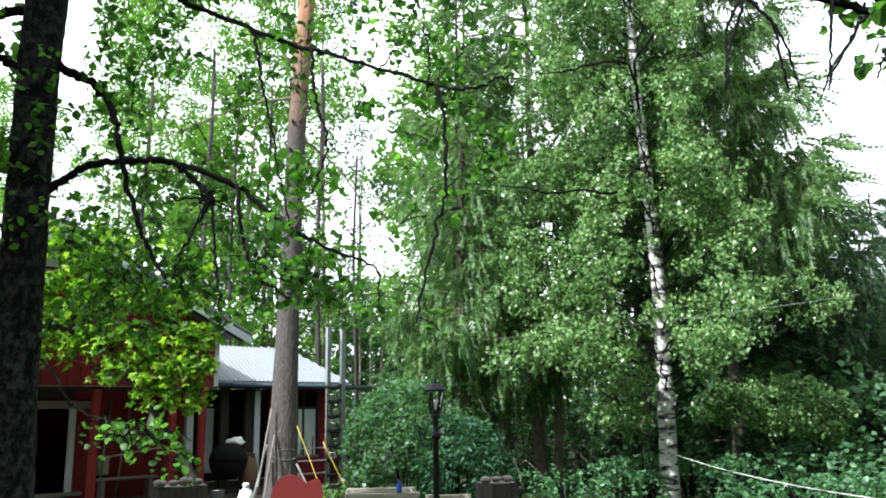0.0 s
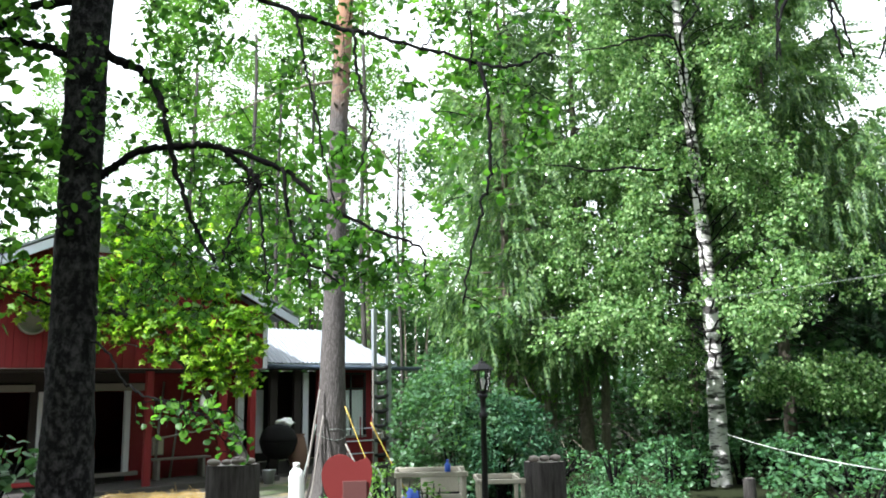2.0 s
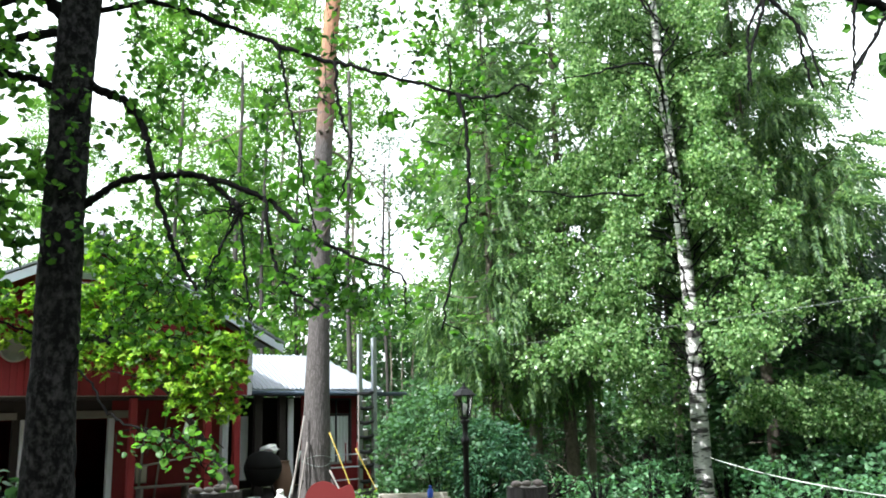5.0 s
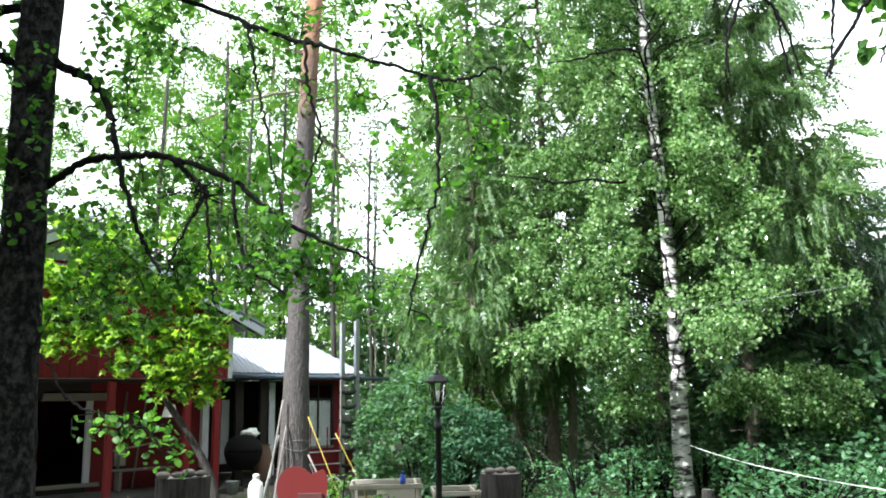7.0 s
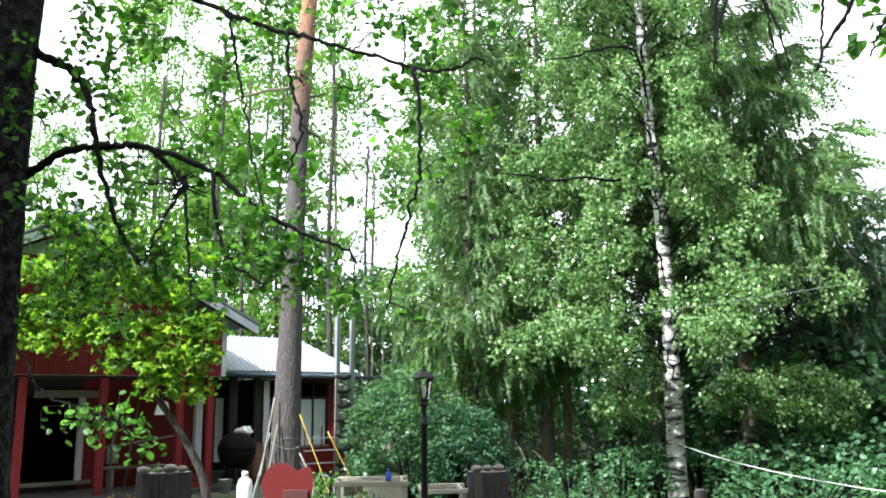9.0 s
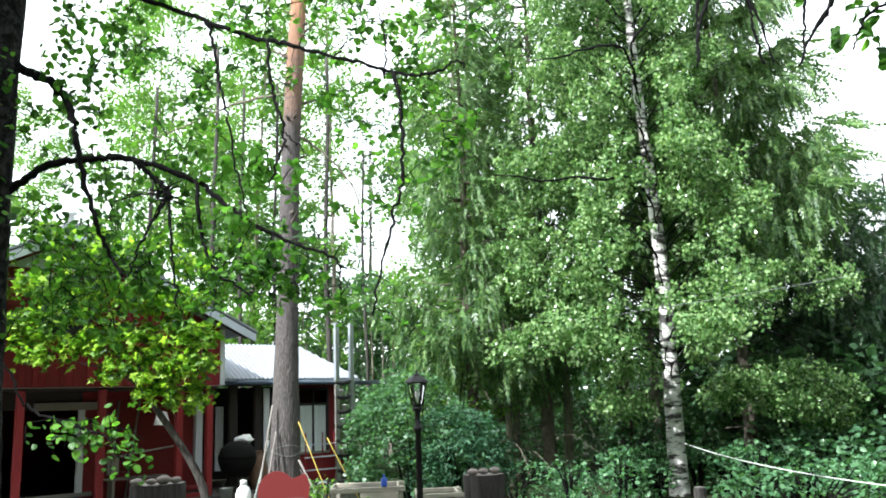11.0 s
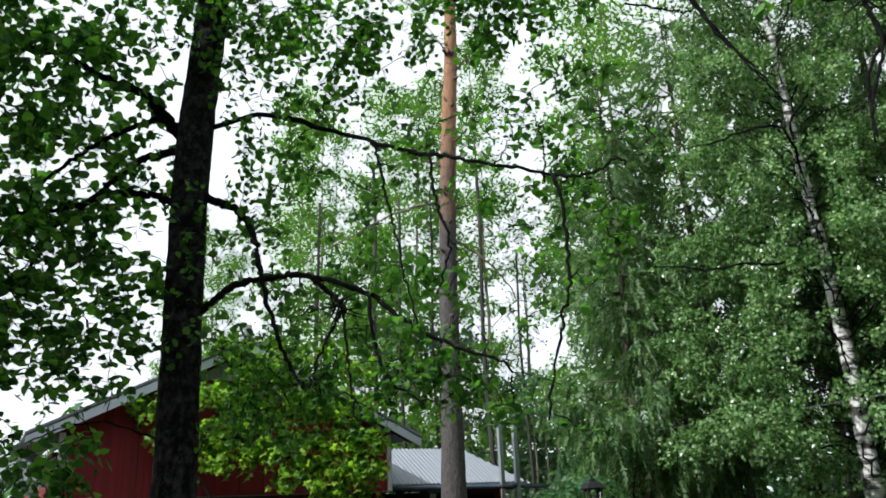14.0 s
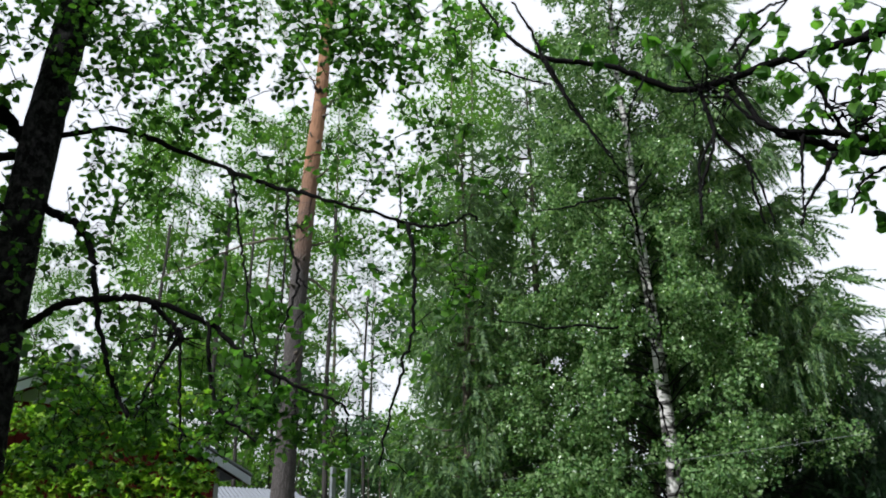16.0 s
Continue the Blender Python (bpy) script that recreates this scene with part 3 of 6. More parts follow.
    for pts, r0, r1 in limbs:
        n = max(10, int(9 * len(pts)))
        line = smooth_line(pts, n)
        line[1:-1] += rng.normal(0, 0.008, (n - 2, 3))
        t = Tubes()
        t.add(line - off, np.linspace(r0, r1, n) * (0.90 + 0.28 * rng.random(n) ** 2), 8, 0.12)
        part("limb", t.mesh("limb", M["shaded_twig_bark"]), tree)
        sk += list(line[1:])
    # a knot of short dead twigs where two limbs part
    for k in range(16):
        d = rng.normal(0, 1, 3)
        d /= np.linalg.norm(d)
        p = np.array((-0.27, 5.62, 3.90)) + rng.normal(0, 0.04, 3)
        L = rng.uniform(0.10, 0.26)
        t = Tubes()
        t.add(np.array([p, p + d * L * 0.5 + rng.normal(0, 0.02, 3), p + d * L]) - off, (0.008, 0.006, 0.002), 5)
        part("twig", t.mesh("twig", M["shaded_twig_bark"]), tree)
    sk = np.array(sk)
    # where the foliage sits: centre, radii, number of shoots
    masses = (
        ((-3.0, 5.6, 5.6), (1.0, 0.7, 1.4), 440), ((-2.3, 5.9, 5.5), (0.6, 0.5, 1.3), 110), ((-2.6, 5.8, 4.1), (0.9, 0.6, 0.9), 250), ((-2.9, 5.5, 2.93), (0.9, 0.5, 0.9), 120),
        ((-3.49, 5.3, 6.55), (1.1, 0.7, 0.9), 260), ((-1.0, 6.0, 5.6), (0.6, 0.4, 0.6), 60), ((-0.9, 6.0, 4.9), (0.5, 0.4, 0.5), 30), ((1.2, 5.4, 5.6), (0.9, 0.4, 0.6), 60), ((2.1, 5.3, 5.3), (0.5, 0.4, 0.6), 24), ((1.5, 5.3, 5.1), (0.3, 0.2, 0.3), 24), ((2.0, 5.3, 4.45), (0.25, 0.2, 0.25), 10), ((1.2, 5.3, 3.8), (0.3, 0.2, 0.3), 12), ((-2.48, 5.4, 7.17), (1.6, 0.8, 0.8), 330), ((-1.41, 5.8, 7.27), (0.8, 0.7, 0.9), 220),
        ((0.24, 5.2, 6.97), (1.6, 0.6, 0.55), 400), ((1.32, 4.9, 6.52), (1.0, 0.5, 0.5), 130), ((-0.77, 5.7, 6.38), (0.9, 0.5, 0.7), 140),
        ((-0.91, 7.1, 8.93), (1.2, 1.2, 1.2), 110), ((-2.18, 6.7, 9.8), (1.4, 1.2, 1.2), 110),
        ((0.43, 5.6, 5.13), (1.6, 0.4, 0.5), 84), ((1.53, 5.2, 4.5), (0.5, 0.3, 0.7), 40), ((1.36, 5.1, 3.51), (0.3, 0.25, 0.8), 10),
        ((-0.67, 5.7, 3.86), (0.8, 0.4, 0.6), 130), ((0.25, 5.6, 3.41), (0.9, 0.4, 0.5), 130), ((-1.23, 5.8, 4.67), (0.4, 0.3, 0.8), 60), ((-3.2, 5.6, 4.7), (0.6, 0.5, 0.9), 160), ((-3.35, 5.5, 5.5), (0.55, 0.6, 1.3), 300), ((-3.3, 5.5, 4.0), (0.5, 0.5, 0.8), 150), ((0.1, 5.3, 6.25), (0.5, 0.3, 0.25), 120), ((-0.3, 5.7, 3.4), (0.7, 0.4, 0.2), 50), ((0.45, 5.6, 3.3), (0.6, 0.4, 0.2), 60), ((0.9, 5.5, 3.25), (0.4, 0.3, 0.2), 40), ((-0.5, 5.8, 4.4), (0.6, 0.3, 0.2), 40), ((0.2, 5.7, 4.2), (0.6, 0.3, 0.2), 40), ((-0.72, 4.72, 2.24), (0.26, 0.25, 0.03), 16), ((-0.42, 4.70, 2.17), (0.16, 0.2, 0.04), 9), ((-0.31, 4.68, 2.02), (0.05, 0.1, 0.05), 4), ((-2.75, 5.7, 2.7), (0.4, 0.3, 0.7), 80), ((-2.3, 5.8, 4.0), (0.5, 0.4, 0.8), 90), ((-1.1, 5.9, 3.9), (0.5, 0.4, 0.5), 60), ((-0.9, 5.8, 3.2), (0.5, 0.4, 0.35), 60), ((-0.4, 5.8, 4.9), (0.8, 0.4, 0.5), 30),
        ((-1.69, 5.85, 4.58), (0.3, 0.1, 1.3), 8), ((-0.6, 5.4, 6.0), (0.9, 0.5, 0.5), 70), ((0.3, 5.4, 6.45), (1.2, 0.4, 0.4), 110), ((1.3, 5.3, 6.0), (0.6, 0.4, 0.4), 30),
    )
    targets = np.concatenate([in_ball(n, c, r, rng) for c, r, n in masses])
    targets[:, 1] += 0.28 * (targets[:, 0] > -1.5)
    # leaves keep together in bunches with gaps between
    bunch = np.array([noise.noise(Vector(p * 2.3)) for p in targets])
    targets = targets[(bunch > -0.10) | (targets[:, 2] < 2.4)]
    twigs = Tubes()
    places = grow(twigs, sk, targets, rng, 0.046, 0.0042, 0.06, 1.6, 0.14, 0.006)
    twigs.v = [v - off for v in twigs.v]
    part("crown_wood", twigs.mesh("twigs", M["shaded_twig_bark"]), tree, "thin dark twigs", kind="stuff")
    places = places + rng.normal(0, 0.03, places.shape)
    order = np.argsort(np.abs(places[:, 0] - 0.4) + np.abs(places[:, 2] - 4.2) * 0.8)
    places = places[order]
    single, rest = places[:280], places[280:]
    fr = leaf_frames(len(rest), 0.45, rng, 0.5)
    part("foliage", leaf_cloud("foliage", HEART, rest - off, fr, rng.uniform(0.036, 0.076, len(rest)) * np.where(rest[:, 0] < -1.8, 1.3, 1.0) * np.where((rest[:, 2] < 2.5) & (rest[:, 0] > -1.5), 0.8, 1.0), M["linden_leaf"]), tree, "heart-shaped green leaves", kind="stuff")
    shared = leaf_cloud("leaf", HEART, np.zeros((1, 3)), np.eye(3)[None], np.ones(1), M["linden_leaf_single"])
    fr = leaf_frames(len(single), 0.65, rng)
    for p, f, s in zip(single, fr, rng.uniform(0.045, 0.090, len(single))):
        m = Matrix.Translation(p - off) @ Matrix(f.tolist()).to_4x4() @ Matrix.Scale(s, 4)
        part("leaf", shared, tree, at=m)


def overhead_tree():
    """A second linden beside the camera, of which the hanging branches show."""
    rng = np.random.default_rng(23)
    x, y = 8.4, 3.9
    z0 = ground_height(x, y)
    off = np.array([x, y, z0])
    tree = thing("overhanging_linden", "linden at the path with low dark branches and large drooping leaves", "tree", pose(x, y, z0))
    t = Tubes()
    line = smooth_line(((8.4, 3.9, z0 - 0.1), (8.4, 3.9, 2.4), (8.36, 3.93, 5.0), (8.3, 4.0, 9.0)), 24)
    t.add(line - off, np.linspace(0.22, 0.09, 24), 16, 0.04)
    part("trunk", t.mesh("trunk", M["linden_bark"]), tree)
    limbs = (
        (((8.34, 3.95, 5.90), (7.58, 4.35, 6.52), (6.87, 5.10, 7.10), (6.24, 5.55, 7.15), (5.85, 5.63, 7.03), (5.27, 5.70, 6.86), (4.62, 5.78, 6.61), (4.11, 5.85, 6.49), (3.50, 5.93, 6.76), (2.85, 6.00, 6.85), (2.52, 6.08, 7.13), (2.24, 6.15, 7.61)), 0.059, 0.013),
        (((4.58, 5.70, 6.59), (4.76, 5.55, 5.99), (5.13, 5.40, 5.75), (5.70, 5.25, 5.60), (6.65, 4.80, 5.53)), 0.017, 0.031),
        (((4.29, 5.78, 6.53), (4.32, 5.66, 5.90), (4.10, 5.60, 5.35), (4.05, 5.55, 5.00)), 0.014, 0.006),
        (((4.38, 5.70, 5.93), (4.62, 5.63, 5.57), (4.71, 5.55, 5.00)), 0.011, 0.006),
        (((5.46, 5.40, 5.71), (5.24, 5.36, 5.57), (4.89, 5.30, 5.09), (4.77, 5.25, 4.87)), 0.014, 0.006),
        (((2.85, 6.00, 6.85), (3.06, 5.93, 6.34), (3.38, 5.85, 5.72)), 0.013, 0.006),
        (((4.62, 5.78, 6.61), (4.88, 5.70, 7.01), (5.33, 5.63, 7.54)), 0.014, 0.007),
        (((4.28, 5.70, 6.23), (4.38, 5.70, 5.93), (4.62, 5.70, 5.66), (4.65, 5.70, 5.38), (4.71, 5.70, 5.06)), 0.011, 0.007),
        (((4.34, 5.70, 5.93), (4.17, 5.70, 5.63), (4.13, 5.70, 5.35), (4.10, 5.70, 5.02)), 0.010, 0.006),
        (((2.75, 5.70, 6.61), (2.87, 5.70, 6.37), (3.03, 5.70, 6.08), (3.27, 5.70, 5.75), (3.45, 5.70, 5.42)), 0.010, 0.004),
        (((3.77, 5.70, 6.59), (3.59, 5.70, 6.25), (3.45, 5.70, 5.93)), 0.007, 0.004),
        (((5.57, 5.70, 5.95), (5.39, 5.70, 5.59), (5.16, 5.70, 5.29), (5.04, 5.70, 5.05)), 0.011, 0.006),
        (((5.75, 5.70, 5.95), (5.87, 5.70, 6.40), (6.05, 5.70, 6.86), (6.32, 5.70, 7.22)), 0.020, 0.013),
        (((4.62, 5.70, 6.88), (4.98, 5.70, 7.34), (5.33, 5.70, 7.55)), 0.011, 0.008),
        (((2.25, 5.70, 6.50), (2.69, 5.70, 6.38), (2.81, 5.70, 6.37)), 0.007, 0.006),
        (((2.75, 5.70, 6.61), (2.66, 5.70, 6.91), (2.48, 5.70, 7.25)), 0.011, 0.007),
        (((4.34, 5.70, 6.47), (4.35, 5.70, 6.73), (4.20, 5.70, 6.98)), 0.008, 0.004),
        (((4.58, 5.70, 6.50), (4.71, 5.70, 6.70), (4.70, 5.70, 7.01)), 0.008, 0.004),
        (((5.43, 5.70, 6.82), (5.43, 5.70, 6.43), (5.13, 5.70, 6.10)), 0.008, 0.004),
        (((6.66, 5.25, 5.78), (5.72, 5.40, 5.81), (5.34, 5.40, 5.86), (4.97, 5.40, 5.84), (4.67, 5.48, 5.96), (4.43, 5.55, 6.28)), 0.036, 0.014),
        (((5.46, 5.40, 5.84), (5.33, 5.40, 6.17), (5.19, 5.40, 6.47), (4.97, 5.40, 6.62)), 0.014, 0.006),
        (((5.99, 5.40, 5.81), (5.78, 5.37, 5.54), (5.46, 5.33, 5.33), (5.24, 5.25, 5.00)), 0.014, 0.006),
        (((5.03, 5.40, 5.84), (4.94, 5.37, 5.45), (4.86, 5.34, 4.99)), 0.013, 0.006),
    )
    sk = []
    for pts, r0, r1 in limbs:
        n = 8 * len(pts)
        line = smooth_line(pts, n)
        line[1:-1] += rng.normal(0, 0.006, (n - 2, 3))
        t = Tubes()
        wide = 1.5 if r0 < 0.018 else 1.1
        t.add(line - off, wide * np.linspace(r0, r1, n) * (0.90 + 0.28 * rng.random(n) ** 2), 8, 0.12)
        part("limb", t.mesh("limb", M["shaded_twig_bark"]), tree)
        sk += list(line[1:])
    # a tangle of short twigs at the fork
    for k in range(40):
        d = rng.normal(0, 1, 3) * (1, 0.5, 1)
        d /= np.linalg.norm(d)
        p = np.array((4.34, 5.70, 6.41)) + rng.normal(0, 1, 3) * (0.15, 0.06, 0.06)
        n = rng.uniform(0.15, 0.45)
        t = Tubes()
        t.add(np.array([p, p + d * n * 0.5 + rng.normal(0, 0.025, 3), p + d * n]) - off, (0.009, 0.006, 0.003), 5)
        part("twig", t.mesh("twig", M["shaded_twig_bark"]), tree)
    for k in range(34):
        d = rng.normal(0, 1, 3) * (1, 0.5, 1)
        d /= np.linalg.norm(d)
        p = np.array((5.16 + 0.68 * rng.random(), 5.40, 5.84 + 0.38 * rng.random()))
        n = rng.uniform(0.15, 0.48)
        t = Tubes()
        t.add(smooth_line((p, p + d * n * 0.35 + rng.normal(0, 0.05, 3), p + d * n * 0.7 + rng.normal(0, 0.05, 3), p + d * n - (0, 0, 0.06)), 9) - off, np.linspace(0.012, 0.003, 9), 5)
        part("twig", t.mesh("twig", M["shaded_twig_bark"]), tree)
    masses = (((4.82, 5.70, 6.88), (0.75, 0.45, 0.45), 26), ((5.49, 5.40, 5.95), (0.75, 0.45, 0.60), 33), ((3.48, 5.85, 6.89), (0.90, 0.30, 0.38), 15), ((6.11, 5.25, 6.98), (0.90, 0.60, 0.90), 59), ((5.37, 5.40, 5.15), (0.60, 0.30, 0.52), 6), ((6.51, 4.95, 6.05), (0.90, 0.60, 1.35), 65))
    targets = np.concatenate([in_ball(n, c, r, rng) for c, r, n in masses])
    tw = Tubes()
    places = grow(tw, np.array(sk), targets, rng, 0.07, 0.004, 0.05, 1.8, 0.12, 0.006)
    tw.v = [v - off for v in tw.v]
    part("crown_wood", tw.mesh("twigs", M["shaded_twig_bark"]), tree, "thin dark twigs", kind="stuff")
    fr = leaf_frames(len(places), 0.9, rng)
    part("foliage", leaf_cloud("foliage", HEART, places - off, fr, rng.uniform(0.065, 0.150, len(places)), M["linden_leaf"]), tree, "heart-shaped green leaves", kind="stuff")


def pine():
    rng = np.random.default_rng(5)
    x, y = 0.05, 14.5
    z0 = ground_height(x, y)
    tree = thing("pine_tree", "tall pine with grey plated bark turning orange higher up", "tree", pose(x, y, z0))
    off = np.array([x, y, z0])
    t = Tubes()
    line = smooth_line(((0.07, y, z0 - 0.1), (0.07, y, 0.9), (0.09, y, 2.4), (0.13, y, 4.4), (0.17, y, 6.6), (0.22, y, 7.9), (0.32, y, 9.8), (0.42, y, 11.2), (0.46, y, 12.2), (0.55, y, 15), (0.6, y, 19)), 76)
    t.add(line - off, np.interp(line[:, 2], (0.3, 0.7, 1.3, 2.4, 4.4, 7.1, 9.8, 13, 19), (0.42, 0.33, 0.275, 0.235, 0.185, 0.172, 0.158, 0.12, 0.04)), 22, 0.03)
    part("trunk", t.mesh("trunk", M["pine_bark"]), tree)
    # dead stubs and bare boughs
    for z in (5.6, 6.3, 6.9, 7.3, 8.0, 8.3, 9.0, 9.4, 9.9, 10.3, 10.7, 11.0, 11.4, 11.8):
        c = np.array([np.interp(z, line[:, 2], line[:, 0]), y, z])
        a = rng.uniform(0, 2 * np.pi)
        L = rng.uniform(0.2, 0.55)
        d = np.array([np.cos(a), np.sin(a), 0.25])
        s = Tubes()
        s.add(np.array([c, c + d * L * 0.5, c + d * L + (0, 0, 0.05)]) - off, (0.032, 0.024, 0.014), 6)
        part("stub", s.mesh("stub", M["spruce_bark"]), tree)
    # knots where whorls of boughs have died
    for k in range(34):
        z = 5.2 + 0.62 * (k // 3) + rng.uniform(-0.06, 0.06)
        a = rng.uniform(0, 2 * np.pi)
        c = np.array([np.interp(z, line[:, 2], line[:, 0]), y, z])
        d = np.array([np.cos(a), np.sin(a), 0.15])
        s = Tubes()
        s.add(np.array([c + d * 0.10, c + d * 0.19, c + d * rng.uniform(0.22, 0.34)]) - off, (0.050, 0.030, 0.012), 7)
        part("knot", s.mesh("knot", M["spruce_bark"]), tree)
    for pts in (((0.2, y, 8.2), (-0.7, y - 0.1, 8.0), (-1.7, y - 0.2, 7.5), (-2.6, y - 0.3, 7.0)), ((0.2, y, 7.4), (0.65, y + 0.1, 7.2), (1.3, y + 0.2, 6.5), (1.5, y + 0.2, 6.0)), ((0.4, y, 11.0), (0.9, y - 0.1, 11.3), (1.7, y - 0.2, 11.1))):
        l = smooth_line(pts, 14)
        s = Tubes()
        s.add(l - off + rng.normal(0, 0.015, l.shape), np.linspace(0.034, 0.008, 14), 6)
        part("bough", s.mesh("bough", M["grey_bark"]), tree, "bare dead bough")
    sk = [line[k] for k in range(len(line)) if line[k][2] > 11.4]
    tg = in_ball(150, (0.5, y, 14.6), (2.2, 2.2, 3.2), rng)
    tw = Tubes()
    pl = grow(tw, np.array(sk), tg, rng, 0.035, 0.004, 0.12, 3.0, 0.0, 0.012)
    tw.v = [v - off for v in tw.v]
    part("crown_wood", tw.mesh("twigs", M["pine_bark"]), tree, kind="stuff")
    pl = pl + rng.normal(0, 0.05, pl.shape)
    part("needle_foliage", leaf_cloud("needles", SPRAY, pl - off, leaf_frames(len(pl), -0.2, rng), rng.uniform(0.12, 0.22, len(pl)), M["needle"]), tree, "dark green needle tufts", kind="stuff")


def birch_radius(z, a):
    """The crown's reach: wide and low towards the house, short towards the wood above its lowest boughs."""
    left = np.interp(z, (2.2, 3.0, 5, 7, 10, 14, 18), (2.4, 4.2, 4.1, 3.6, 2.7, 2.0, 0.7))
    right = np.interp(z, (2.2, 3.0, 4.6, 5.6, 9, 13, 18), (2.6, 3.3, 3.2, 1.7, 1.5, 1.9, 0.7))
    w = 0.5 - 0.5 * math.cos(a)
    return left * w + right * (1 - w)


def birch():
    rng = np.random.default_rng(7)
    x, y = 7.30, 14.5
    z0 = ground_height(x, y)
    off = np.array([x, y, z0])
    tree = thing("birch_tree", "silver birch with white bark, black scars and drooping leafy shoots", "tree", pose(x, y, z0))
    t = Tubes()
    line = smooth_line(((7.29, y, z0 - 0.1), (7.29, y, 0.6), (7.30, y, 2.4), (7.32, y, 4.1), (7.27, y, 5.8), (7.19, y, 7.3), (7.10, y, 9.0), (7.05, y, 11.1), (6.97, y, 12.5), (7.0, y, 17.0)), 70)
    t.add(line - off, np.interp(line[:, 2], (0.3, 0.8, 2.4, 4.1, 7.3, 11, 17), (0.215, 0.175, 0.158, 0.138, 0.105, 0.07, 0.02)), 18, 0.05)
    part("trunk", t.mesh("trunk", M["birch_bark"]), tree)
    sk = list(line[line[:, 2] > 2.2])
    clumps = []
    # boughs that rise, level out and droop, with flat sprays of leaves along their outer half
    for k in range(150):
        z = 2.5 + 14.2 * ((k + rng.random()) / 150) ** 1.25
        a = 2.39996 * k + rng.uniform(-0.5, 0.5)
        rise = rng.uniform(0.3, 1.0)
        R = birch_radius(z + rise * 0.6, a) * rng.uniform(0.72, 1.04)
        c = np.array([np.interp(z, line[:, 2], line[:, 0]), y, z])
        d = np.array([math.cos(a), math.sin(a), 0])
        side = np.array([-d[1], d[0], 0])
        l = smooth_line((c, c + d * R * 0.35 + (0, 0, rise * 0.8), c + d * R * 0.7 + (0, 0, rise), c + d * R + (0, 0, rise * 0.55)), 14)
        l[1:] += rng.normal(0, 0.03, (13, 3))
        b = Tubes()
        b.add(l - off, np.linspace(0.020 - 0.0005 * z, 0.004, 14), 5)
        part("limb", b.mesh("limb", M["shaded_twig_bark"]), tree)
        sk += list(l[3:])
        R *= 1 if math.sin(a) < 0.4 else 0.7
        for _ in range(max(3, int(R * (1.7 if z < 5.5 and math.cos(a) > 0.3 else 2.6 if z < 6 else 3.4)))):
            u = rng.uniform(0.30, 1.0)
            p = l[int(u * 13)] + side * rng.normal(0, 0.22 * R) * (1.25 - u) + (0, 0, rng.uniform(-0.55, 0.2))
            r = rng.uniform(0.22, 0.52)
            if abs(p[0] - 7.27 + 0.45 * (y - p[1])) > r + 0.04 + 0.03 * max(0.0, 8 - z) or p[1] > 14.8 or rng.random() < 0.10:
                # an open storey between the crown and its lowest boughs towards the wood
                if p[0] > 7.7 and 2.6 < p[2] < 3.8 and rng.random() < 0.8:
                    continue
                clumps.append((p, r))
    for pts in (((7.32, y, 2.9), (7.9, 14.3, 3.5), (8.6, 14.1, 3.5), (9.4, 14.0, 3.3), (10.0, 13.9, 2.9)), ((7.30, y, 2.6), (6.9, 14.3, 3.1), (6.4, 14.1, 3.1), (6.0, 14.0, 2.8))):
        l = smooth_line(pts, 16)
        b = Tubes()
        b.add(l - off, np.linspace(0.03, 0.007, 16), 5)
        part("limb", b.mesh("limb", M["shaded_twig_bark"]), tree)
        sk += list(l[2:])
    # dark boughs that show before the leaves
    for pts in (
        ((7.26, 14.5, 6.0), (6.5, 13.5, 6.25), (5.51, 12.3, 5.89), (5.02, 12.3, 5.92), (4.44, 12.3, 5.87), (4.05, 12.3, 5.94), (3.62, 12.3, 5.97)),
        ((7.13, 14.5, 8.45), (6.63, 13.4, 8.85), (6.94, 13.4, 9.26), (7.13, 13.4, 9.62), (7.45, 13.4, 10.11)),
        ((7.16, 14.5, 7.96), (6.18, 12.6, 8.36), (5.45, 12.6, 8.38), (4.93, 12.6, 8.20), (4.41, 12.6, 8.12)),
    ):
        l = smooth_line(pts, 20)
        b = Tubes()
        b.add(l - off + rng.normal(0, 0.012, l.shape), np.interp(np.linspace(0, 1, 20), (0, 0.35, 1), (0.020, 0.026, 0.010)), 6, 0.15)
        part("limb", b.mesh("limb", M["shaded_twig_bark"]), tree)
    tg = np.concatenate([in_ball(int(15 * r / 0.5), p, (r * 1.1, r * 1.1, r * 0.42), rng) for p, r in clumps if p[2] > (3.2 if p[0] < 6.6 else 2.5)])
    low_shoots = (((8.3, 14.0, 2.3), (0.7, 0.5, 0.25), 80), ((9.3, 13.8, 2.1), (0.7, 0.5, 0.25), 90), ((10.0, 13.8, 1.95), (0.6, 0.4, 0.25), 70), ((6.2, 14.0, 2.2), (0.6, 0.5, 0.25), 80), ((8.9, 14.3, 2.6), (0.9, 0.5, 0.2), 50), ((9.6, 14.2, 2.7), (0.9, 0.5, 0.2), 50), ((10.2, 13.9, 2.4), (0.8, 0.5, 0.25), 70), ((8.4, 13.9, 2.5), (0.6, 0.4, 0.2), 40), ((6.2, 14.0, 2.9), (0.7, 0.5, 0.3), 50), ((6.3, 14.3, 2.3), (0.5, 0.4, 0.25), 25))
    tg = np.concatenate([tg] + [in_ball(k, c, r, rng) for c, r, k in low_shoots])
    tw = Tubes()
    pl = grow(tw, np.array(sk), tg, rng, 0.020, 0.0020, 0.06, 2.2, 0.18, 0.004, True)
    tw.v = [v - off for v in tw.v]
    part("crown_wood", tw.mesh("twigs", M["shaded_twig_bark"]), tree, "thin hanging twigs", kind="stuff")
    pl = pl + rng.normal(0, 0.04, pl.shape)
